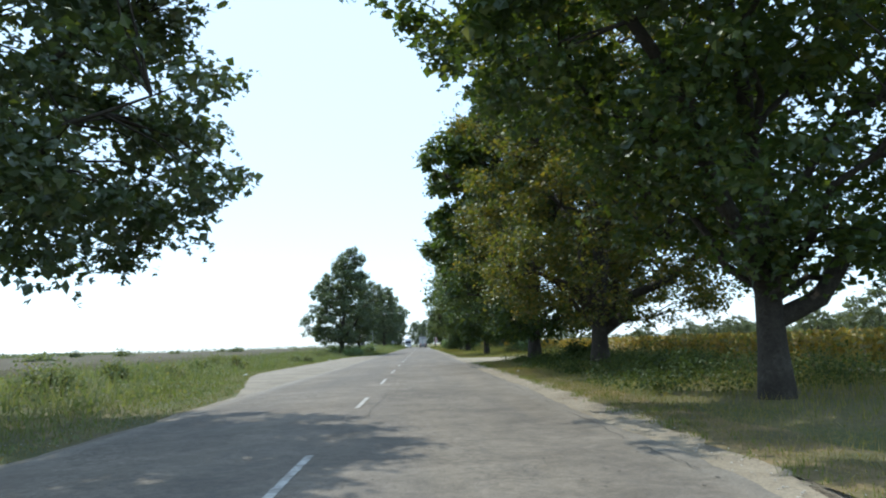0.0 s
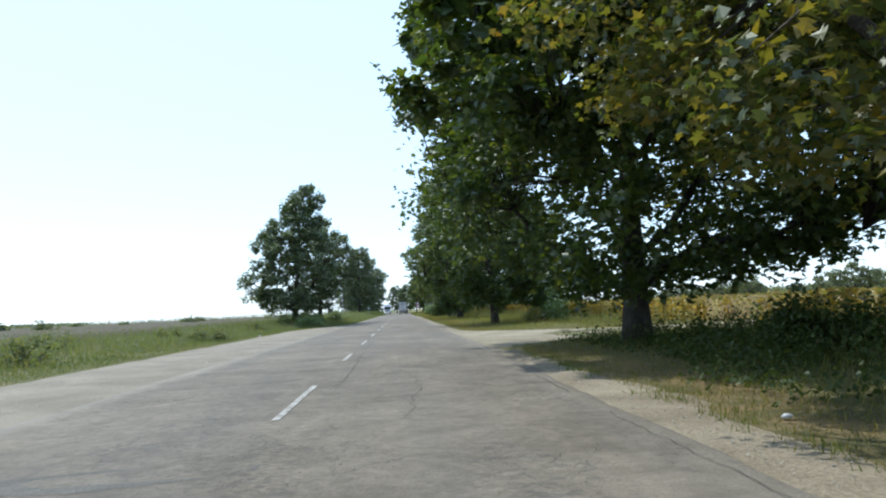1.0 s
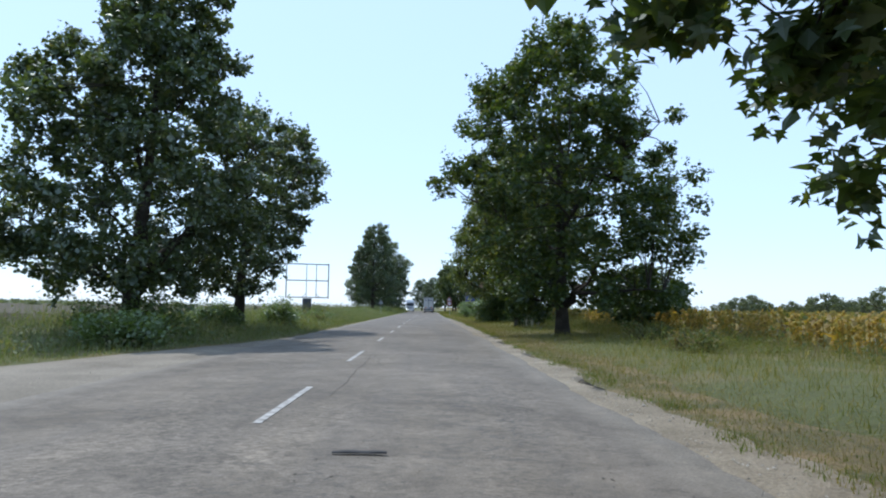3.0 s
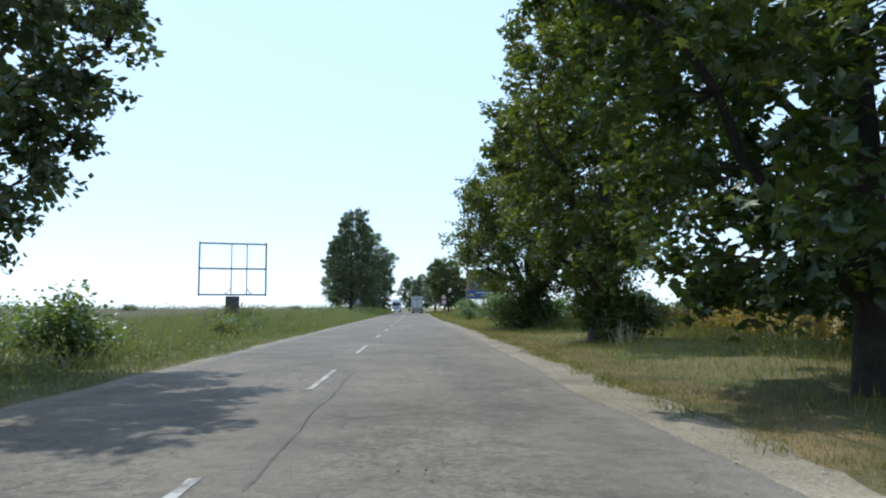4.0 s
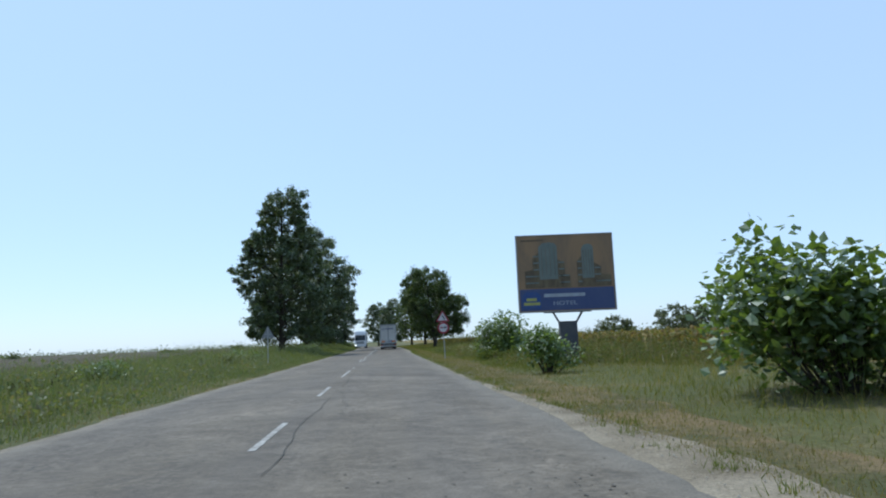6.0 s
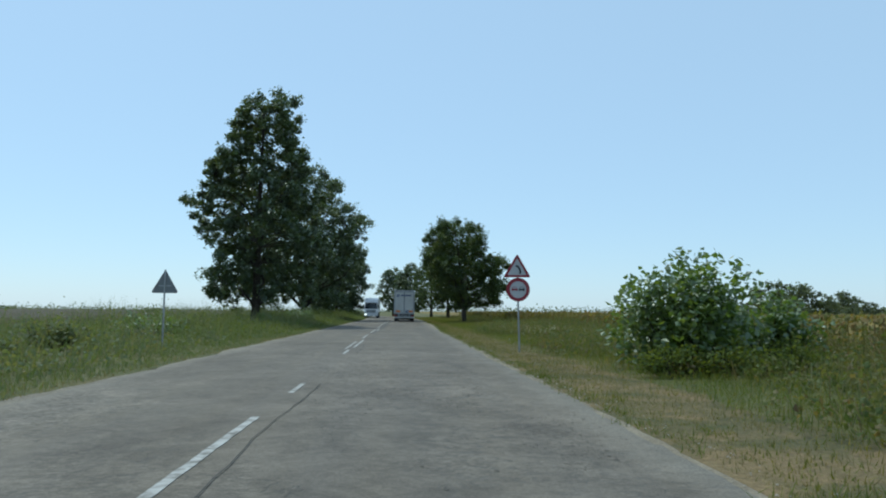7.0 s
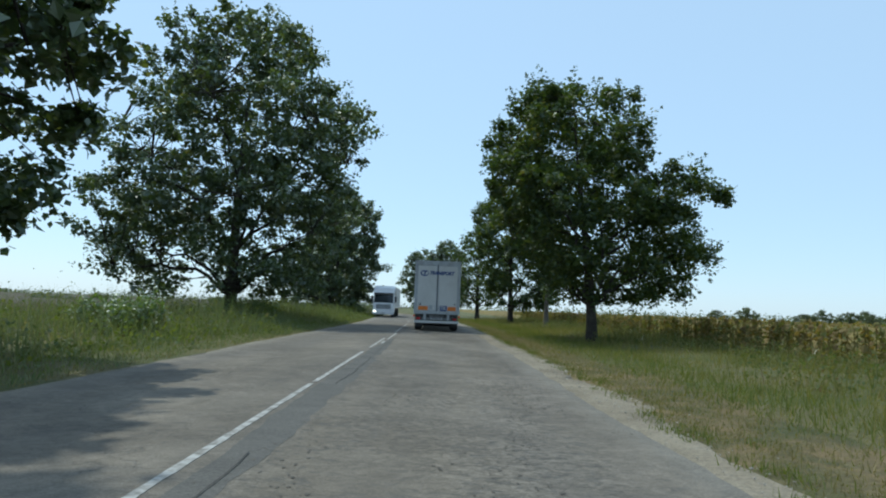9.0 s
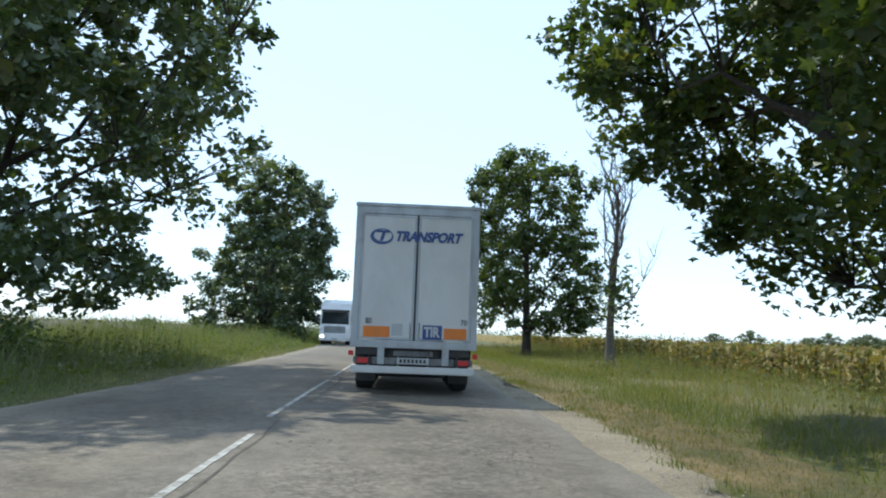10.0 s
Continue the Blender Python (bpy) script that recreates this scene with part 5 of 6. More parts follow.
canopy("sunflower_field", 14.8, 400, 53.5, 330, 1.0, 0.22, M["crop"], "wide field of dry yellow-brown sunflowers")
canopy("sunflower_field", 15.6, 400, -30, 51, 0.95, 0.22, M["crop"], "wide field of dry yellow-brown sunflowers", ends=True)
canopy("dry_field", -21.0, -400, -60, 330, 0.62, 0.14, M["stubble"], "flat brown dry field beyond the weeds")

# sunflower plants: front rows and standing above the canopy
r = np.random.default_rng(77)


def sunflower_row(seed, n, front, y0, y1, material, text):
    """Withered plants: a thin stalk, drooping leaves and a hanging head, thick along the front rows."""
    r = np.random.default_rng(seed)
    k = int(n * 0.7)
    px = np.concatenate([front + np.abs(r.normal(0, 1.5, k)), r.uniform(front + 1.5, 46, n - k)])
    py = r.uniform(y0, y1, n)
    ph = r.uniform(0.85, 1.32, n)
    a = r.uniform(0, 2 * np.pi, n)
    w = 0.016
    st = np.stack([np.stack([px + w * np.cos(a + q), py + w * np.sin(a + q), zz], 1) for zz in (np.zeros(n), ph) for q in (0, 2.1, 4.2)], 1).reshape(-1, 3)
    sf = (np.arange(n)[:, None, None] * 6 + np.array([(0, 1, 4), (0, 4, 3), (1, 2, 5), (1, 5, 4)])[None]).reshape(-1, 3)
    per = 10
    lp = np.repeat(np.stack([px, py, ph], 1), per, 0)
    lp[:, 2] *= np.tile(np.linspace(0.25, 1.0, per), n)
    lv, lf = leaf_cloud(lp, r.uniform(0.16, 0.28, len(lp)), r, 0.6, "kite")
    hp = np.stack([px, py, ph], 1)
    hd = np.stack([0.85 + 0 * px, r.normal(0, 0.4, n), r.normal(-0.55, 0.3, n)], 1)
    hd /= np.linalg.norm(hd, axis=1)[:, None]
    hu = np.cross(hd, np.array([0, 0, 1.0]))
    hu /= np.linalg.norm(hu, axis=1)[:, None]
    hw = np.cross(hd, hu)
    hr = r.uniform(0.07, 0.12, n)[:, None]
    rim = np.stack([hp + hr * (np.cos(q) * hu + np.sin(q) * hw) for q in np.arange(6) * 2 * np.pi / 6], 1)
    hv = np.concatenate([rim, (hp - 0.05 * hd)[:, None]], 1).reshape(-1, 3)
    hf = (np.arange(n)[:, None, None] * 7 + np.array([(q, (q + 1) % 6, 6) for q in range(6)])[None]).reshape(-1, 3)
    V = np.concatenate([lv, hv, st])
    Fc = np.concatenate([lf, hf + len(lv), sf + len(lv) + len(hv)])
    tagged(new("sunflower_plants", mesh_np("sunflower_plants", V, Fc, M[material])), text, "sunflowers", kind="stuff")


sunflower_row(77, 800, 13.9, -2, 50, "sunleaf_gold", "golden withered sunflower plants beyond the bare path")
sunflower_row(78, 900, 12.3, 53.8, 125, "sunleaf_gold", "golden withered sunflower plants with drooping heads along the field edge")
sunflower_row(79, 2500, 12.3, 125, 310, "sunleaf", "brown withered sunflower plants with drooping heads along the field edge")


# the leafy top of the crop
n = 46000
lx = 13.6 + 60 * r.random(n) ** 1.8
ly = r.uniform(-2, 330, n)
keep = np.abs(ly - 51.3) > 1.8 * (lx < 22)
V, Fc = leaf_cloud(np.stack([lx, ly, r.uniform(0.75, 1.28, n)], 1)[keep], 0.24, r, 0.35, "kite")
tagged(new("sunflower_leaves", mesh_np("sunflower_leaves", V, Fc, M["sunleaf"])), "dry curled sunflower leaves over the whole field", "sunflowers", kind="stuff")


# ---------------------------------------------------------------- signs and billboards
def post(parent, x, z1, rad=0.035, z0=-0.2, name="post", tilt=0.0):
    return part(name, rod(bmesh.new(), (x - tilt, 0.03, z0), (x, 0.03, z1), rad, 12), M["steel"], parent, "grey steel post")


def rounded_tri(s, rad, cx=0, cz=0, n=5):
    """Triangle of side s with its point up, corners rounded; cz is the height of its base line."""
    hgt = s * math.sqrt(3) / 2
    c = [(-s / 2, 0, 210), (s / 2, 0, 330), (0, hgt, 90)]
    cen = (0, hgt / 3)
    pts = []
    for x, z, mid in c:
        d = math.hypot(x - cen[0], z - cen[1])
        k = (d - 2 * rad) / d
        ox, oz = cen[0] + (x - cen[0]) * k, cen[1] + (z - cen[1]) * k
        for q in range(n):
            t = radians(mid - 60 + 120 * q / (n - 1))
            pts.append((cx + ox + rad * math.cos(t), cz + oz + rad * math.sin(t)))
    return pts


def car_glyph(bm, cx, cz, s, y0, y1):
    prism(bm, [(cx - 0.5 * s, cz - 0.2 * s), (cx + 0.5 * s, cz - 0.2 * s), (cx + 0.5 * s, cz + 0.08 * s), (cx - 0.5 * s, cz + 0.08 * s)], y0, y1)
    ring(bm, [(cx - 0.42 * s, cz + 0.08 * s), (cx + 0.42 * s, cz + 0.08 * s), (cx + 0.3 * s, cz + 0.38 * s), (cx - 0.3 * s, cz + 0.38 * s)],
         [(cx - 0.33 * s, cz + 0.1 * s), (cx + 0.33 * s, cz + 0.1 * s), (cx + 0.25 * s, cz + 0.31 * s), (cx - 0.25 * s, cz + 0.31 * s)], y0, y1)
    for k in (-0.3, 0.3):
        prism(bm, [(cx + (k - 0.1) * s, cz - 0.3 * s), (cx + (k + 0.1) * s, cz - 0.3 * s), (cx + (k + 0.1) * s, cz - 0.19 * s), (cx + (k - 0.1) * s, cz - 0.19 * s)], y0, y1)
    return bm


sign = thing("road_sign", 3.72, 187.0, 0.0, label="red-rimmed bend warning triangle above a no-overtaking disc", category="road sign", group="road signs")
post(sign, 0.0, 3.0, 0.03, tilt=-0.08)
tri = part("warning_triangle", prism(bmesh.new(), rounded_tri(0.9, 0.045, 0, 2.39), -0.012, 0.0), M["signwhite"], sign, "white triangle plate")
part("rim", ring(bmesh.new(), rounded_tri(0.905, 0.045, 0, 2.387), rounded_tri(0.64, 0.02, 0, 2.465), -0.018, -0.008), M["signred"], tri, "red rim")
arrow = [(0.13, 2.5), (0.07, 2.5), (0.065, 2.62), (0.02, 2.7), (-0.06, 2.745), (-0.03, 2.80), (0.05, 2.765), (0.11, 2.68), (0.135, 2.6)]
part("bend_symbol", prism(bmesh.new(), arrow, -0.017, -0.01), M["signblack"], tri, "black bend symbol")
dsc = part("prohibition_disc", prism(bmesh.new(), disc_pts(0.385, 36, 0.03, 1.985), -0.012, 0.0), M["signwhite"], sign, "white round plate")
part("rim", ring(bmesh.new(), disc_pts(0.388, 36, 0.03, 1.985), disc_pts(0.275, 36, 0.03, 1.985), -0.018, -0.008), M["signred"], dsc, "red rim")
part("red_car_symbol", car_glyph(bmesh.new(), -0.085, 2.0, 0.2, -0.017, -0.01), M["signred"], dsc)
part("black_car_symbol", car_glyph(bmesh.new(), 0.15, 2.0, 0.2, -0.017, -0.01), M["signblack"], dsc)
for nm, zz in (("upper_clamp", 2.55), ("lower_clamp", 1.98)):
    part(nm, boxes((-0.07, 0.07, 0.0, 0.05, zz - 0.02, zz + 0.02), bevel=0.004), M["steel"], sign)

back = thing("road_sign", -7.85, 187.8, 0.0, label="grey back of a triangular warning sign on a post", category="road sign", group="road signs")
post(back, 0.0, 2.55, 0.03)
part("plate", prism(bmesh.new(), rounded_tri(0.9, 0.045, 0, 1.78), 0.04, 0.055), M["signback"], back)
part("clamp", boxes((-0.2, 0.2, 0.02, 0.045, 2.0, 2.04), bevel=0.004), M["steel"], back)


def billboard_post(parent, w, z1, x=0.0):
    part("post", boxes((x - w / 2, x + w / 2, 0.06, 0.5, -0.3, z1), bevel=0.02), M["darksteel"], parent, "dark steel box post")
    for s in (-1, 1):
        bm = bmesh.new()
        rod(bm, (x + s * w * 0.42, 0.25, z1 - 0.15), (x + s * (w * 0.42 + 0.35), 0.15, z1 + 0.45), 0.045, 6)
        part("brace", bm, M["darksteel"], parent)
    part("cross_beam", boxes((x - 1.0, x + 1.0, 0.12, 0.22, z1 + 0.36, z1 + 0.46)), M["darksteel"], parent)


bb = thing("billboard", 7.55, 169.3, 0.0, rz=-4, label="large roadside billboard with an amber and blue hotel poster", category="billboard", group="billboards")
billboard_post(bb, 0.72, 1.78)
part("poster", boxes((-2.03, 2.03, -0.02, 0.12, 2.2, 5.42)), M["amber"], bb, "faded amber poster sheet")
bm = bmesh.new()
ring(bm, [(-2.055, 2.175), (2.055, 2.175), (2.055, 5.445), (-2.055, 5.445)], [(-2.02, 2.21), (2.02, 2.21), (2.02, 5.41), (-2.02, 5.41)], -0.04, 0.14)
part("frame", bm, M["steel"], bb, "thin grey metal frame")
part("blue_band", boxes((-1.98, 1.98, -0.026, -0.018, 2.25, 3.15)), M["posterblue"], bb, "dark blue lower band")
def poster_tower(cx, wd, top, steps):
    """A pictured tower: glass shaft with mullions, stepped dark wings with pale balconies, dark ground floor."""
    shaft = [(cx - wd / 2, 3.2), (cx + wd / 2, 3.2), (cx + wd / 2, top - 0.16), (cx + wd * 0.36, top - 0.05), (cx + wd * 0.1, top), (cx - wd * 0.28, top - 0.04), (cx - wd / 2, top - 0.2)]
    tower = part("tower_picture", prism(bmesh.new(), shaft, -0.026, -0.02), M["posterglass"], bb, "pictured glass tower")
    for k in range(4):
        xx = cx - wd / 2 + wd * (k + 0.7) / 4.4
        part("mullion", boxes((xx - 0.008, xx + 0.008, -0.03, -0.025, 3.7, top - 0.25)), M["posterdark"], tower)
    for s_, w_, h_ in steps:
        x0 = cx + s_ * wd / 2
        x1 = x0 + s_ * w_
        wing = part("wing_picture", prism(bmesh.new(), [(min(x0, x1), 3.2), (max(x0, x1), 3.2), (max(x0, x1), 3.2 + h_ * (1 if s_ < 0 else 0.82)), (min(x0, x1), 3.2 + h_ * (0.82 if s_ < 0 else 1))], -0.027 - 0.001 * w_, -0.02), M["posterdark"], bb, "pictured dark side wing")
        for q in range(int(h_ / 0.3)):
            part("balcony", boxes((min(x0, x1) + 0.03, max(x0, x1) - 0.02, -0.034, -0.027, 3.38 + 0.28 * q, 3.44 + 0.28 * q)), M["posterglass"], wing)
    part("entrance_picture", boxes((cx - wd * 0.55, cx + wd * 0.6, -0.036, -0.024, 3.2, 3.55)), M["posterdark"], bb)


poster_tower(-0.72, 0.78, 5.12, ((-1, 0.28, 1.5), (-1, 0.62, 0.85), (1, 0.3, 1.2), (1, 0.5, 0.6)))
poster_tower(0.95, 0.5, 5.0, ((-1, 0.22, 1.3), (1, 0.3, 1.0), (1, 0.7, 0.55)))
em = part("emblem", prism(bmesh.new(), [(-1.9, 2.33), (-1.12, 2.33), (-1.12, 2.9), (-1.3, 3.04), (-1.72, 3.04), (-1.9, 2.9)], -0.032, -0.024), M["blue"], bb, "blue emblem with yellow bars")
part("bar", boxes((-1.72, -1.3, -0.038, -0.031, 2.66, 2.78)), M["posteryellow"], em)
part("bar", boxes((-1.84, -1.16, -0.038, -0.031, 2.48, 2.6)), M["posteryellow"], em)
part("name_bar", boxes((-0.98, 0.75, -0.033, -0.025, 2.8, 2.94)), M["postertext"], bb, "pale lettering bar")
letters("HOTEL", 0.24, 0.003, M["postertext"], bb, "hotel_lettering", pose(-0.62, -0.03, 2.53, 90, 0, 0), 1.0, "pale spaced capital letters")
part("small_print_bar", boxes((-1.85, -0.9, -0.03, -0.022, 5.18, 5.24)), M["posterdark"], bb)

fr = thing("billboard", -11.74, 137.9, 0.0, rz=16, label="empty steel billboard frame without a poster", category="billboard", group="billboards")
part("post", boxes((-0.42, 0.42, -0.2, 0.25, -0.3, 2.0), bevel=0.02), M["darksteel"], fr, "dark steel box post")
for nm, (x0, z0_, x1, z1_) in (("bottom_rail", (-2.04, 2.1, 2.04, 2.1)), ("top_rail", (-2.04, 5.35, 2.04, 5.35)), ("middle_rail", (-2.04, 3.75, 2.04, 3.75)),
                               ("end_upright", (-2.04, 2.06, -2.04, 5.39)), ("end_upright", (2.04, 2.06, 2.04, 5.39)),
                               ("upright", (-0.1, 2.1, -0.1, 5.35)), ("upright", (0.85, 2.1, 0.85, 5.35)),
                               ("brace", (-0.1, 2.5, -0.5, 2.1)), ("brace", (0.85, 2.5, 1.2, 2.1))):
    t = 0.055 if "upright" != nm and "brace" != nm else 0.035
    bm = bmesh.new()
    if nm == "brace":
        rod(bm, (x0, 0, z0_), (x1, 0, z1_), 0.03, 6)
    else:
        box(bm, min(x0, x1) - t, max(x0, x1) + t, -t, t, min(z0_, z1_) - t, max(z0_, z1_) + t, bevel=0.006)
    part(nm, bm, M["steel"], fr)


# ---------------------------------------------------------------- lorries
def wheel(parent, x, y, rad, w, name="wheel"):
    """A tyre with tread shoulders on a dished rim; the axle lies along x."""
    root = new(name)
    root.parent = parent
    root.matrix_basis = pose(x, y, rad, 0, 90, 0)
    bm = bmesh.new()
    prof = ((0.58, -0.5), (0.9, -0.5), (0.98, -0.42), (1.0, -0.3), (1.0, 0.3), (0.98, 0.42), (0.9, 0.5), (0.58, 0.5))
    vs = [bm.verts.new((rad * p, 0, w * q)) for p, q in prof]
    es = [bm.edges.new((vs[i], vs[i + 1])) for i in range(len(vs) - 1)]
    bmesh.ops.spin(bm, geom=vs + es, cent=(0, 0, 0), axis=(0, 0, 1), angle=2 * math.pi, steps=28, use_merge=True)
    bmesh.ops.recalc_face_normals(bm, faces=bm.faces[:])
    part("tyre", bm, M["rubber"], root, "black lorry tyre", True)
    bm = bmesh.new()
    bmesh.ops.create_cone(bm, cap_ends=True, segments=24, radius1=rad * 0.6, radius2=rad * 0.5, depth=w * 0.5)
    part("rim", bm, M["steel"], root, "steel rim")
    return root


def lorry_trailer(x, y):
    """A box trailer seen from behind; origin on the road under its rear doors, length along y."""
    t = thing("lorry", x, y, -0.02, label="white box-trailer lorry with blue lettering on its rear doors", category="lorry")
    W, top = 1.275, 3.88
    part("box_body", boxes((-W + 0.03, W - 0.03, 0.06, 13.6, 1.12, top - 0.04), bevel=0.02), M["trailer"], t, "white trailer body")
    part("roof_cap", boxes((-W - 0.02, W + 0.02, -0.03, 13.6, top - 0.07, top + 0.01), bevel=0.015), M["trailer_frame"], t)
    fr_ = bmesh.new()
    box(fr_, -W, -W + 0.13, -0.02, 0.12, 0.98, top - 0.07, 0.012)
    part("corner_post", fr_, M["trailer_frame"], t)
    part("corner_post", boxes((W - 0.13, W, -0.02, 0.12, 0.98, top - 0.07), bevel=0.012), M["trailer_frame"], t)
    part("header", boxes((-W + 0.13, W - 0.13, -0.02, 0.12, top - 0.22, top - 0.07), bevel=0.01), M["trailer_frame"], t)
    part("sill", boxes((-W, W, -0.05, 0.14, 0.93, 1.09), bevel=0.012), M["trailer_frame"], t)
    for s, x0, x1 in ((-1, -W + 0.135, -0.022), (1, 0.022, W - 0.135)):
        dr = part("door", boxes((x0, x1, -0.012, 0.05, 1.1, top - 0.23), bevel=0.008), M["trailer"], t, "white rear door")
        bm = bmesh.new()
        ring(bm, [(x0, 1.1), (x1, 1.1), (x1, top - 0.23), (x0, top - 0.23)], [(x0 + 0.045, 1.145), (x1 - 0.045, 1.145), (x1 - 0.045, top - 0.275), (x0 + 0.045, top - 0.275)], -0.02, -0.008)
        part("door_seal", bm, M["trailer_frame"], dr, "grey door edge")
        part("marker_plate", boxes(((-1.03, -0.5, -0.024, -0.014, 1.14, 1.36) if s < 0 else (0.6, 1.06, -0.024, -0.014, 1.14, 1.36))), M["orange"], dr, "orange rear marker plate")
        for k in range(4):
            zz = 1.35 + k * 0.75
            xx = x0 + 0.0 if s < 0 else x1 - 0.0
            part("hinge", boxes((xx - 0.04, xx + 0.04, -0.03, -0.01, zz, zz + 0.09), bevel=0.004), M["trailer_frame"], dr)
    part("door_gap_seal", boxes((-0.021, 0.021, -0.006, 0.04, 1.05, top - 0.1)), M["black"], t, "black rubber seal between the doors")
    for xx in (-0.09, 0.09):
        bm = bmesh.new()
        rod(bm, (xx, -0.035, 1.02), (xx, -0.035, 1.45), 0.014, 8)
        part("lock_rod", bm, M["trailer_frame"], t)
    part("patch_plate", boxes((-0.46, -0.24, -0.022, -0.014, 1.18, 1.42)), M["trailer_frame"], t, "faded grey patch")
    tir = part("transit_plate", boxes((0.17, 0.56, -0.034, -0.016, 1.12, 1.41), bevel=0.006), M["blue"], t, "blue plate with white capitals")
    letters("TIR", 0.27, 0.003, M["signwhite"], tir, "transit_letters", pose(0.2, -0.037, 1.265, 90, 0, 0), 0.33, bold=0.012)
    text = letters("TRANSPORT", 0.27, 0.003, M["blue"], t, "company_lettering", pose(-0.45, -0.022, 3.2, 90, 0, 0), 1.37, "dark blue slanted capital lettering", 0.014)
    text.data.transform(Matrix(((1, 0.25, 0, 0), (0, 1, 0, 0), (0, 0, 1, 0), (0, 0, 0, 1))))
    bm = bmesh.new()
    ring(bm, disc_pts(0.235, 28, -0.74, 3.19, 0.165), disc_pts(0.185, 28, -0.72, 3.21, 0.125), -0.022, -0.013)
    prism(bm, [(-0.78, 3.1), (-0.71, 3.1), (-0.665, 3.27), (-0.585, 3.27), (-0.57, 3.32), (-0.84, 3.32), (-0.855, 3.27), (-0.735, 3.27)], -0.022, -0.013)
    part("round_emblem", bm, M["blue"], t, "blue oval emblem")
    letters("80", 0.16, 0.002, M["signblack"], t, "speed_number", pose(-1.0, -0.022, 1.46, 90, 0, 0), 0.13)
    letters("70", 0.16, 0.002, M["signblack"], t, "speed_number", pose(0.93, -0.022, 1.48, 90, 0, 0), 0.13)
    # under-run gear
    part("lamp_carrier", boxes((-1.2, 1.2, 0.0, 0.1, 0.6, 0.74), bevel=0.01), M["grime"], t, "grimy dark lamp carrier")
    for s in (-1, 1):
        part("buffer_block", boxes((min(s * 0.72, s * 1.14), max(s * 0.72, s * 1.14), 0.0, 0.12, 0.78, 0.92), bevel=0.015), M["black"], t, "black rubber buffer")
    for xx in (-0.65, 0.65):
        part("carrier_plate", boxes((xx - 0.07, xx + 0.07, -0.03, 0.08, 0.6, 0.95), bevel=0.01), M["trailer_frame"], t)
    plate = part("number_plate", boxes((-0.32, 0.32, -0.04, -0.02, 0.62, 0.74), bevel=0.004), M["signwhite"], t, "dirty plate with dark bars")
    for k in range(7):
        part("plate_bar", boxes((-0.27 + 0.08 * k, -0.22 + 0.08 * k, -0.044, -0.039, 0.645, 0.715)), M["signblack"], plate)
    part("upper_plate", boxes((-0.4, 0.4, 0.02, 0.035, 0.77, 0.88), bevel=0.004), M["grime"], t, "grimy steel panel")
    part("rear_crossmember", boxes((-1.18, 1.18, 0.16, 0.28, 0.62, 0.98), bevel=0.02), M["black"], t, "black rear cross member")
    for xx in (-0.9, -0.3, 0.3, 0.9):
        bm = bmesh.new()
        rod(bm, (xx, 0.05, 0.56), (xx, 0.18, 0.8), 0.025, 6)
        part("bumper_bracket", bm, M["trailer_frame"], t)
    for s in (-1, 1):
        lamp = part("rear_lamp", boxes((min(s * 0.82, s * 1.14), max(s * 0.82, s * 1.14), -0.06, 0.0, 0.6, 0.74), bevel=0.012), M["black"], t, "rear lamp cluster")
        part("lens", boxes((min(s * 0.9, s * 1.12), max(s * 0.9, s * 1.12), -0.07, -0.055, 0.62, 0.72), bevel=0.006), M["redlamp"], lamp, "red lamp lens")
        part("marker_lamp", boxes((min(s * 1.2, s * 1.3), max(s * 1.2, s * 1.3), -0.06, 0.0, 0.76, 0.86), bevel=0.01), M["redlamp"], t)
    part("bumper", boxes((-1.24, 1.24, -0.1, 0.02, 0.43, 0.57), bevel=0.015), M["trailer"], t, "white under-run bumper bar")
    for s in (-1, 1):
        part("mud_flap", boxes((min(s * 0.78, s * 1.2), max(s * 0.78, s * 1.2), 0.9, 0.92, 0.2, 0.95)), M["black"], t, "black rubber mud flap")
        for k in range(3):
            wheel(t, s * 1.03, 1.6 + 1.32 * k, 0.5, 0.38)
        for zz in (0.5, 0.8):
            part("side_guard", boxes((min(s * 1.2, s * 1.24), max(s * 1.2, s * 1.24), 5.4, 10.2, zz, zz + 0.12)), M["trailer_frame"], t)
    for xx in (-0.44, 0.44):
        part("chassis_beam", boxes((xx - 0.06, xx + 0.06, 0.1, 13.0, 0.75, 1.1)), M["black"], t)
    for k in range(3):
        bm = bmesh.new()
        rod(bm, (-1.0, 1.6 + 1.32 * k, 0.5), (1.0, 1.6 + 1.32 * k, 0.5), 0.07, 10)
        part("axle", bm, M["black"], t)
    # added black sheet standing for the deep shade between the wheels
    part("underbody_shade_panel", boxes((-0.8, 0.8, 2.3, 2.33, 0.22, 0.95)), M["black"], t, "black panel added for the deep shade under the trailer")
    part("tractor_cab", boxes((-1.24, 1.24, 14.3, 16.4, 0.8, 3.6), bevel=0.12), M["cab"], t, "white tractor cab")
    part("tractor_chassis", boxes((-0.5, 0.5, 10.6, 16.2, 0.6, 1.0)), M["black"], t)
    for s in (-1, 1):
        wheel(t, s * 1.0, 15.4, 0.5, 0.34)
        wheel(t, s * 1.0, 11.7, 0.5, 0.55)
    return t


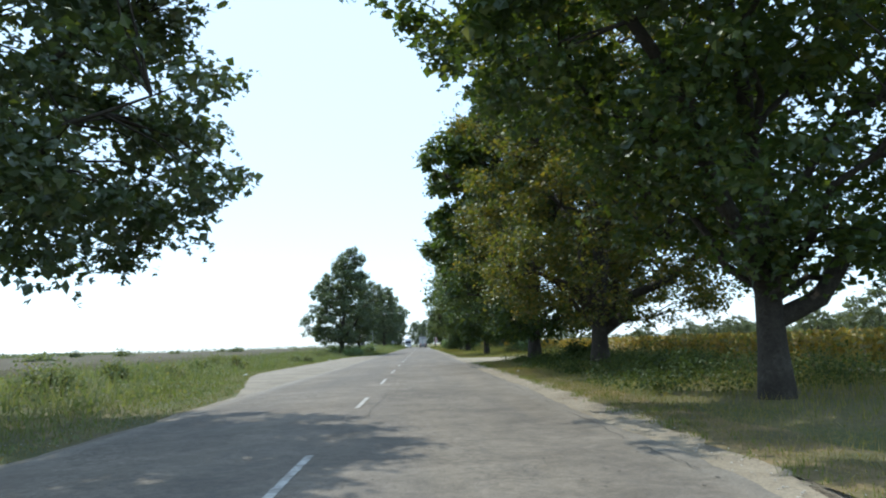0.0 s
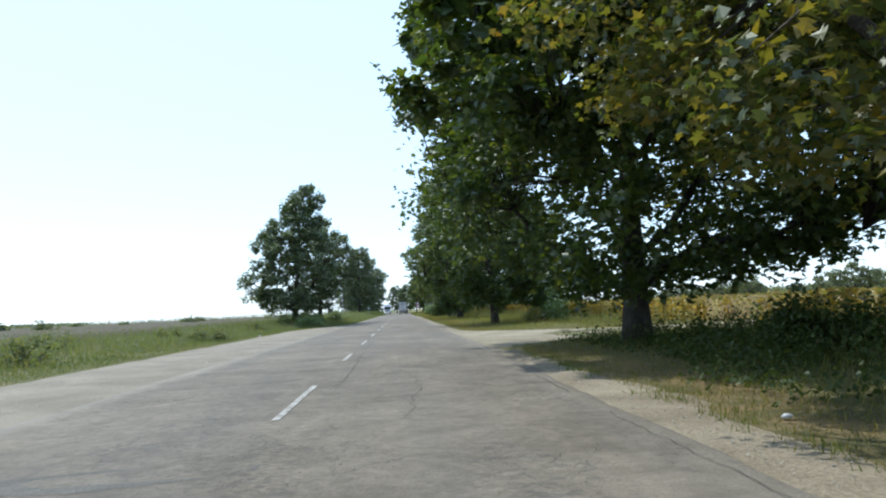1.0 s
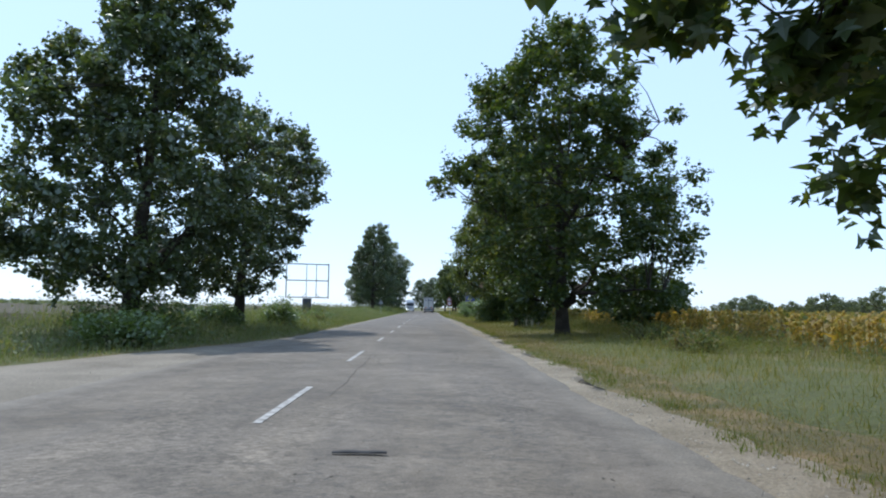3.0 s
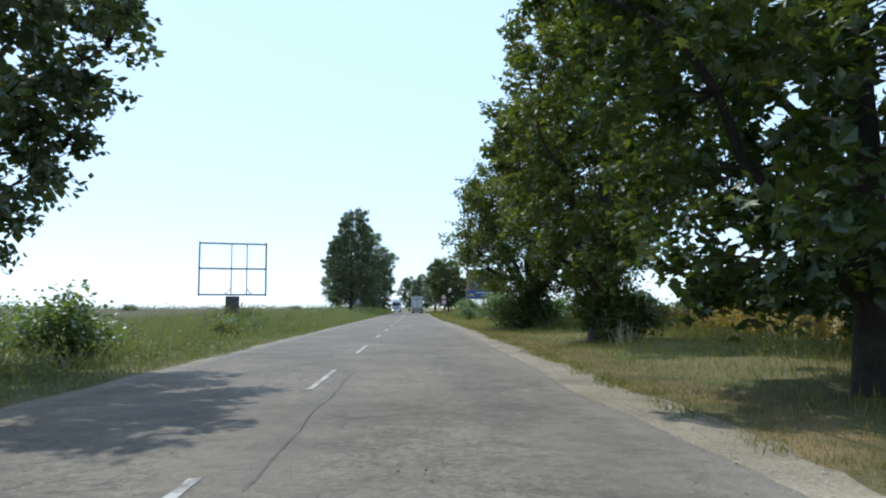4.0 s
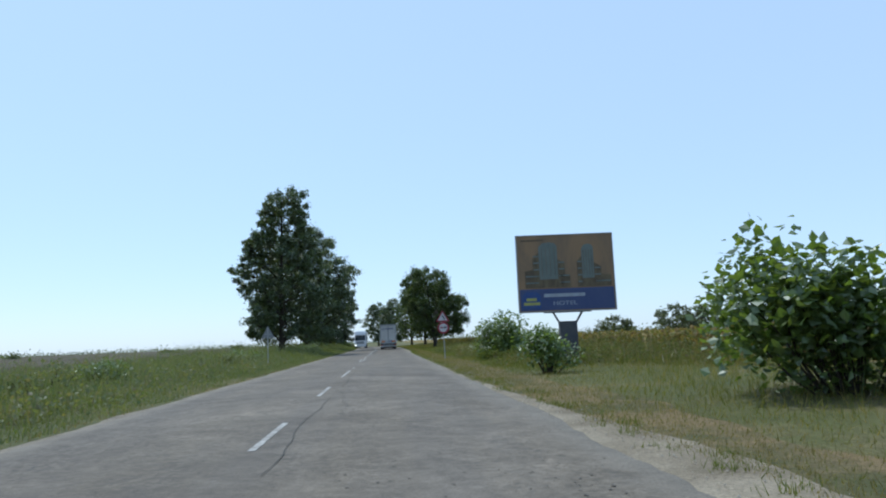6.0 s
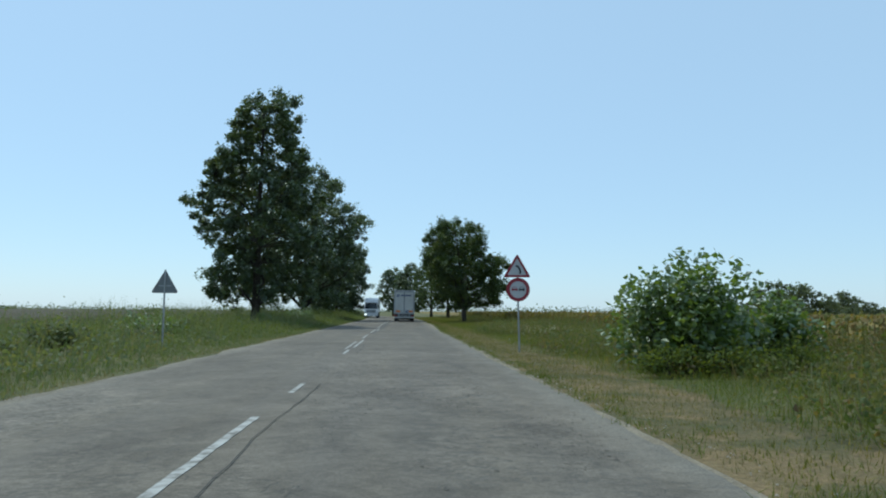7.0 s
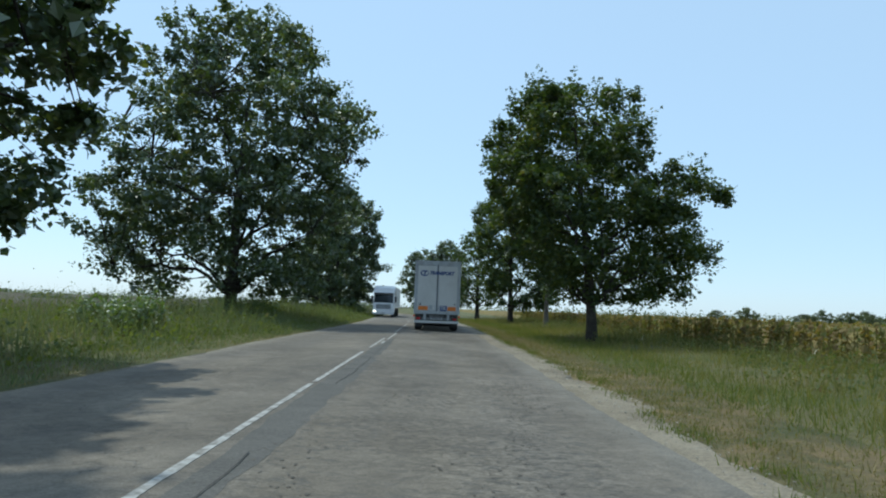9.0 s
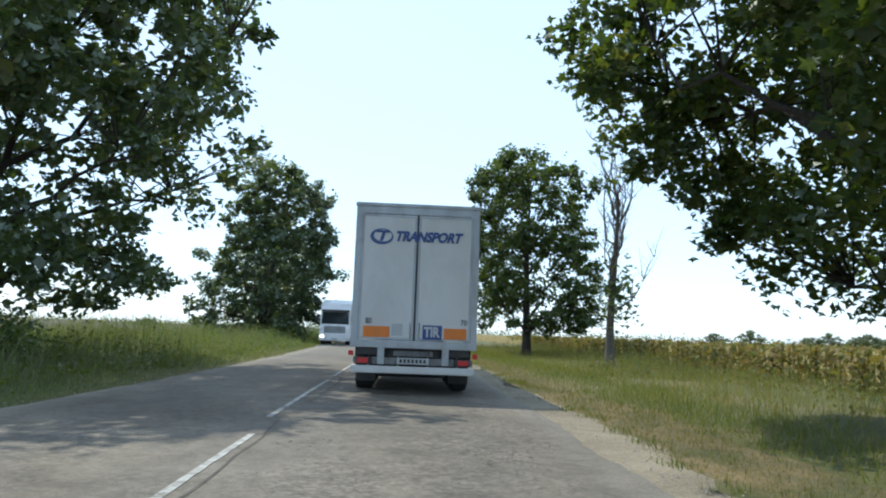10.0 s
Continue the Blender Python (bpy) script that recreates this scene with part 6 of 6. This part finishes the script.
def oncoming_lorry(x, y):
    """A cab-over lorry facing the camera; origin on the road under its front bumper, length along y."""
    t = thing("oncoming_lorry", x, y, -0.03, label="white cab-over lorry standing in the far lane", category="lorry")
    bm = bmesh.new()
    prof = [(0.0, 0.55), (0.0, 1.35), (0.12, 1.6), (0.32, 2.7), (0.6, 3.35), (2.1, 3.7), (2.1, 0.55)]
    a = [bm.verts.new((-1.22, yy, zz)) for yy, zz in prof]
    b = [bm.verts.new((1.22, yy, zz)) for yy, zz in prof]
    bm.faces.new(a)
    bm.faces.new(b[::-1])
    for i in range(len(prof)):
        j = (i + 1) % len(prof)
        bm.faces.new((a[j], a[i], b[i], b[j]))
    bmesh.ops.recalc_face_normals(bm, faces=bm.faces[:])
    bmesh.ops.bevel(bm, geom=bm.edges[:], offset=0.06, segments=2, affect="EDGES")
    part("cab", bm, M["cab"], t, "white cab shell")
    bm = bmesh.new()
    v = [bm.verts.new(c) for c in ((-1.1, 0.1, 1.68), (1.1, 0.1, 1.68), (1.06, 0.28, 2.62), (-1.06, 0.28, 2.62))]
    w = [bm.verts.new((c.co.x, c.co.y + 0.04, c.co.z)) for c in v]
    bm.faces.new(v)
    bm.faces.new(w[::-1])
    for i in range(4):
        bm.faces.new((v[(i + 1) % 4], v[i], w[i], w[(i + 1) % 4]))
    bmesh.ops.recalc_face_normals(bm, faces=bm.faces[:])
    part("windscreen", bm, M["glass"], t, "dark windscreen")
    part("sun_visor", boxes((-1.1, 1.1, 0.02, 0.3, 2.66, 2.82), bevel=0.02), M["black"], t)
    part("grille", boxes((-0.85, 0.85, -0.03, 0.05, 0.95, 1.5), bevel=0.02), M["signback"], t, "dark grey grille")
    for k in range(4):
        part("grille_slat", boxes((-0.82, 0.82, -0.05, -0.02, 1.02 + 0.12 * k, 1.07 + 0.12 * k)), M["trailer_frame"], t)
    part("bumper", boxes((-1.24, 1.24, -0.1, 0.3, 0.32, 0.88), bevel=0.05), M["cab"], t, "white front bumper")
    for s in (-1, 1):
        part("headlamp", boxes((min(s * 0.86, s * 1.12), max(s * 0.86, s * 1.12), -0.12, 0.0, 0.58, 0.76), bevel=0.02), M["litlamp" if s < 0 else "lamp"], t, "clear headlamp")
        part("mirror", boxes((min(s * 1.28, s * 1.5), max(s * 1.28, s * 1.5), 0.1, 0.22, 1.75, 2.45), bevel=0.03), M["black"], t)
        wheel(t, s * 1.02, 1.25, 0.5, 0.34)
        wheel(t, s * 1.0, 5.0, 0.5, 0.55)
        wheel(t, s * 1.02, 11.5, 0.5, 0.38)
    part("load_box", boxes((-1.27, 1.27, 2.5, 14.5, 1.1, 3.6), bevel=0.03), M["trailer"], t, "white load box")
    part("number_plate", boxes((-0.26, 0.26, -0.115, -0.1, 0.42, 0.53)), M["signwhite"], t)
    return t


lorry_trailer(0.32, 251.2)
oncoming_lorry(-5.6, 294.0)


# ---------------------------------------------------------------- litter on the verge
def scrap(x, y, size, seed, label, material, name="litter", flat=0.45):
    """A crumpled sheet lying on the ground."""
    r = np.random.default_rng(seed)
    bm = bmesh.new()
    bmesh.ops.create_icosphere(bm, subdivisions=2, radius=size / 2)
    for v in bm.verts:
        v.co *= 0.75 + 0.5 * r.random()
        v.co.z = max(0.0, v.co.z * flat + 0.02)
    me = bpy.data.meshes.new(name)
    bm.to_mesh(me)
    bm.free()
    me.materials.append(material)
    ob = new(name, me)
    ob.matrix_world = pose(x, y, -0.03, 0, 0, 57 * seed)
    return tagged(ob, label, "litter", "verge litter")


scrap(4.95, 196.3, 0.15, 1, "crumpled white plastic bag lying in the grass", M["signwhite"])
scrap(3.7, 30.0, 0.11, 2, "crumpled pale paper lying in the grass", M["signwhite"])
scrap(-9.1, 35.3, 0.3, 3, "pale scrap lying at the edge of the lay-by", M["signwhite"])
scrap(-9.3, 68.3, 0.3, 4, "pale scrap lying at the edge of the lay-by", M["signwhite"])
bm = bmesh.new()
rows = []
for k in range(13):
    u = k / 12
    xc, yc = -0.75 + 0.47 * u, 75.52 + 0.02 * math.sin(u * 3.0)
    wd = 0.036 * (0.55 + 0.45 * math.sin(math.pi * (0.08 + 0.84 * u)))
    zt = 0.01 + 0.006 * math.sin(u * 5.5) ** 2
    rows.append([bm.verts.new((xc, yc + a * wd, z)) for a, z in ((-1, 0.002), (-0.8, zt), (0.8, zt + 0.004), (1, 0.002))])
for a, b in zip(rows, rows[1:]):
    for k in range(4):
        bm.faces.new((a[k], a[(k + 1) % 4], b[(k + 1) % 4], b[k]))
bm.faces.new(rows[0])
bm.faces.new(rows[-1][::-1])
bmesh.ops.recalc_face_normals(bm, faces=bm.faces[:])
me = bpy.data.meshes.new("tyre_scrap")
bm.to_mesh(me)
bm.free()
me.materials.append(M["rubber"])
tagged(new("tyre_scrap", me), "flat black strip of tyre rubber on the asphalt", "litter", "verge litter")
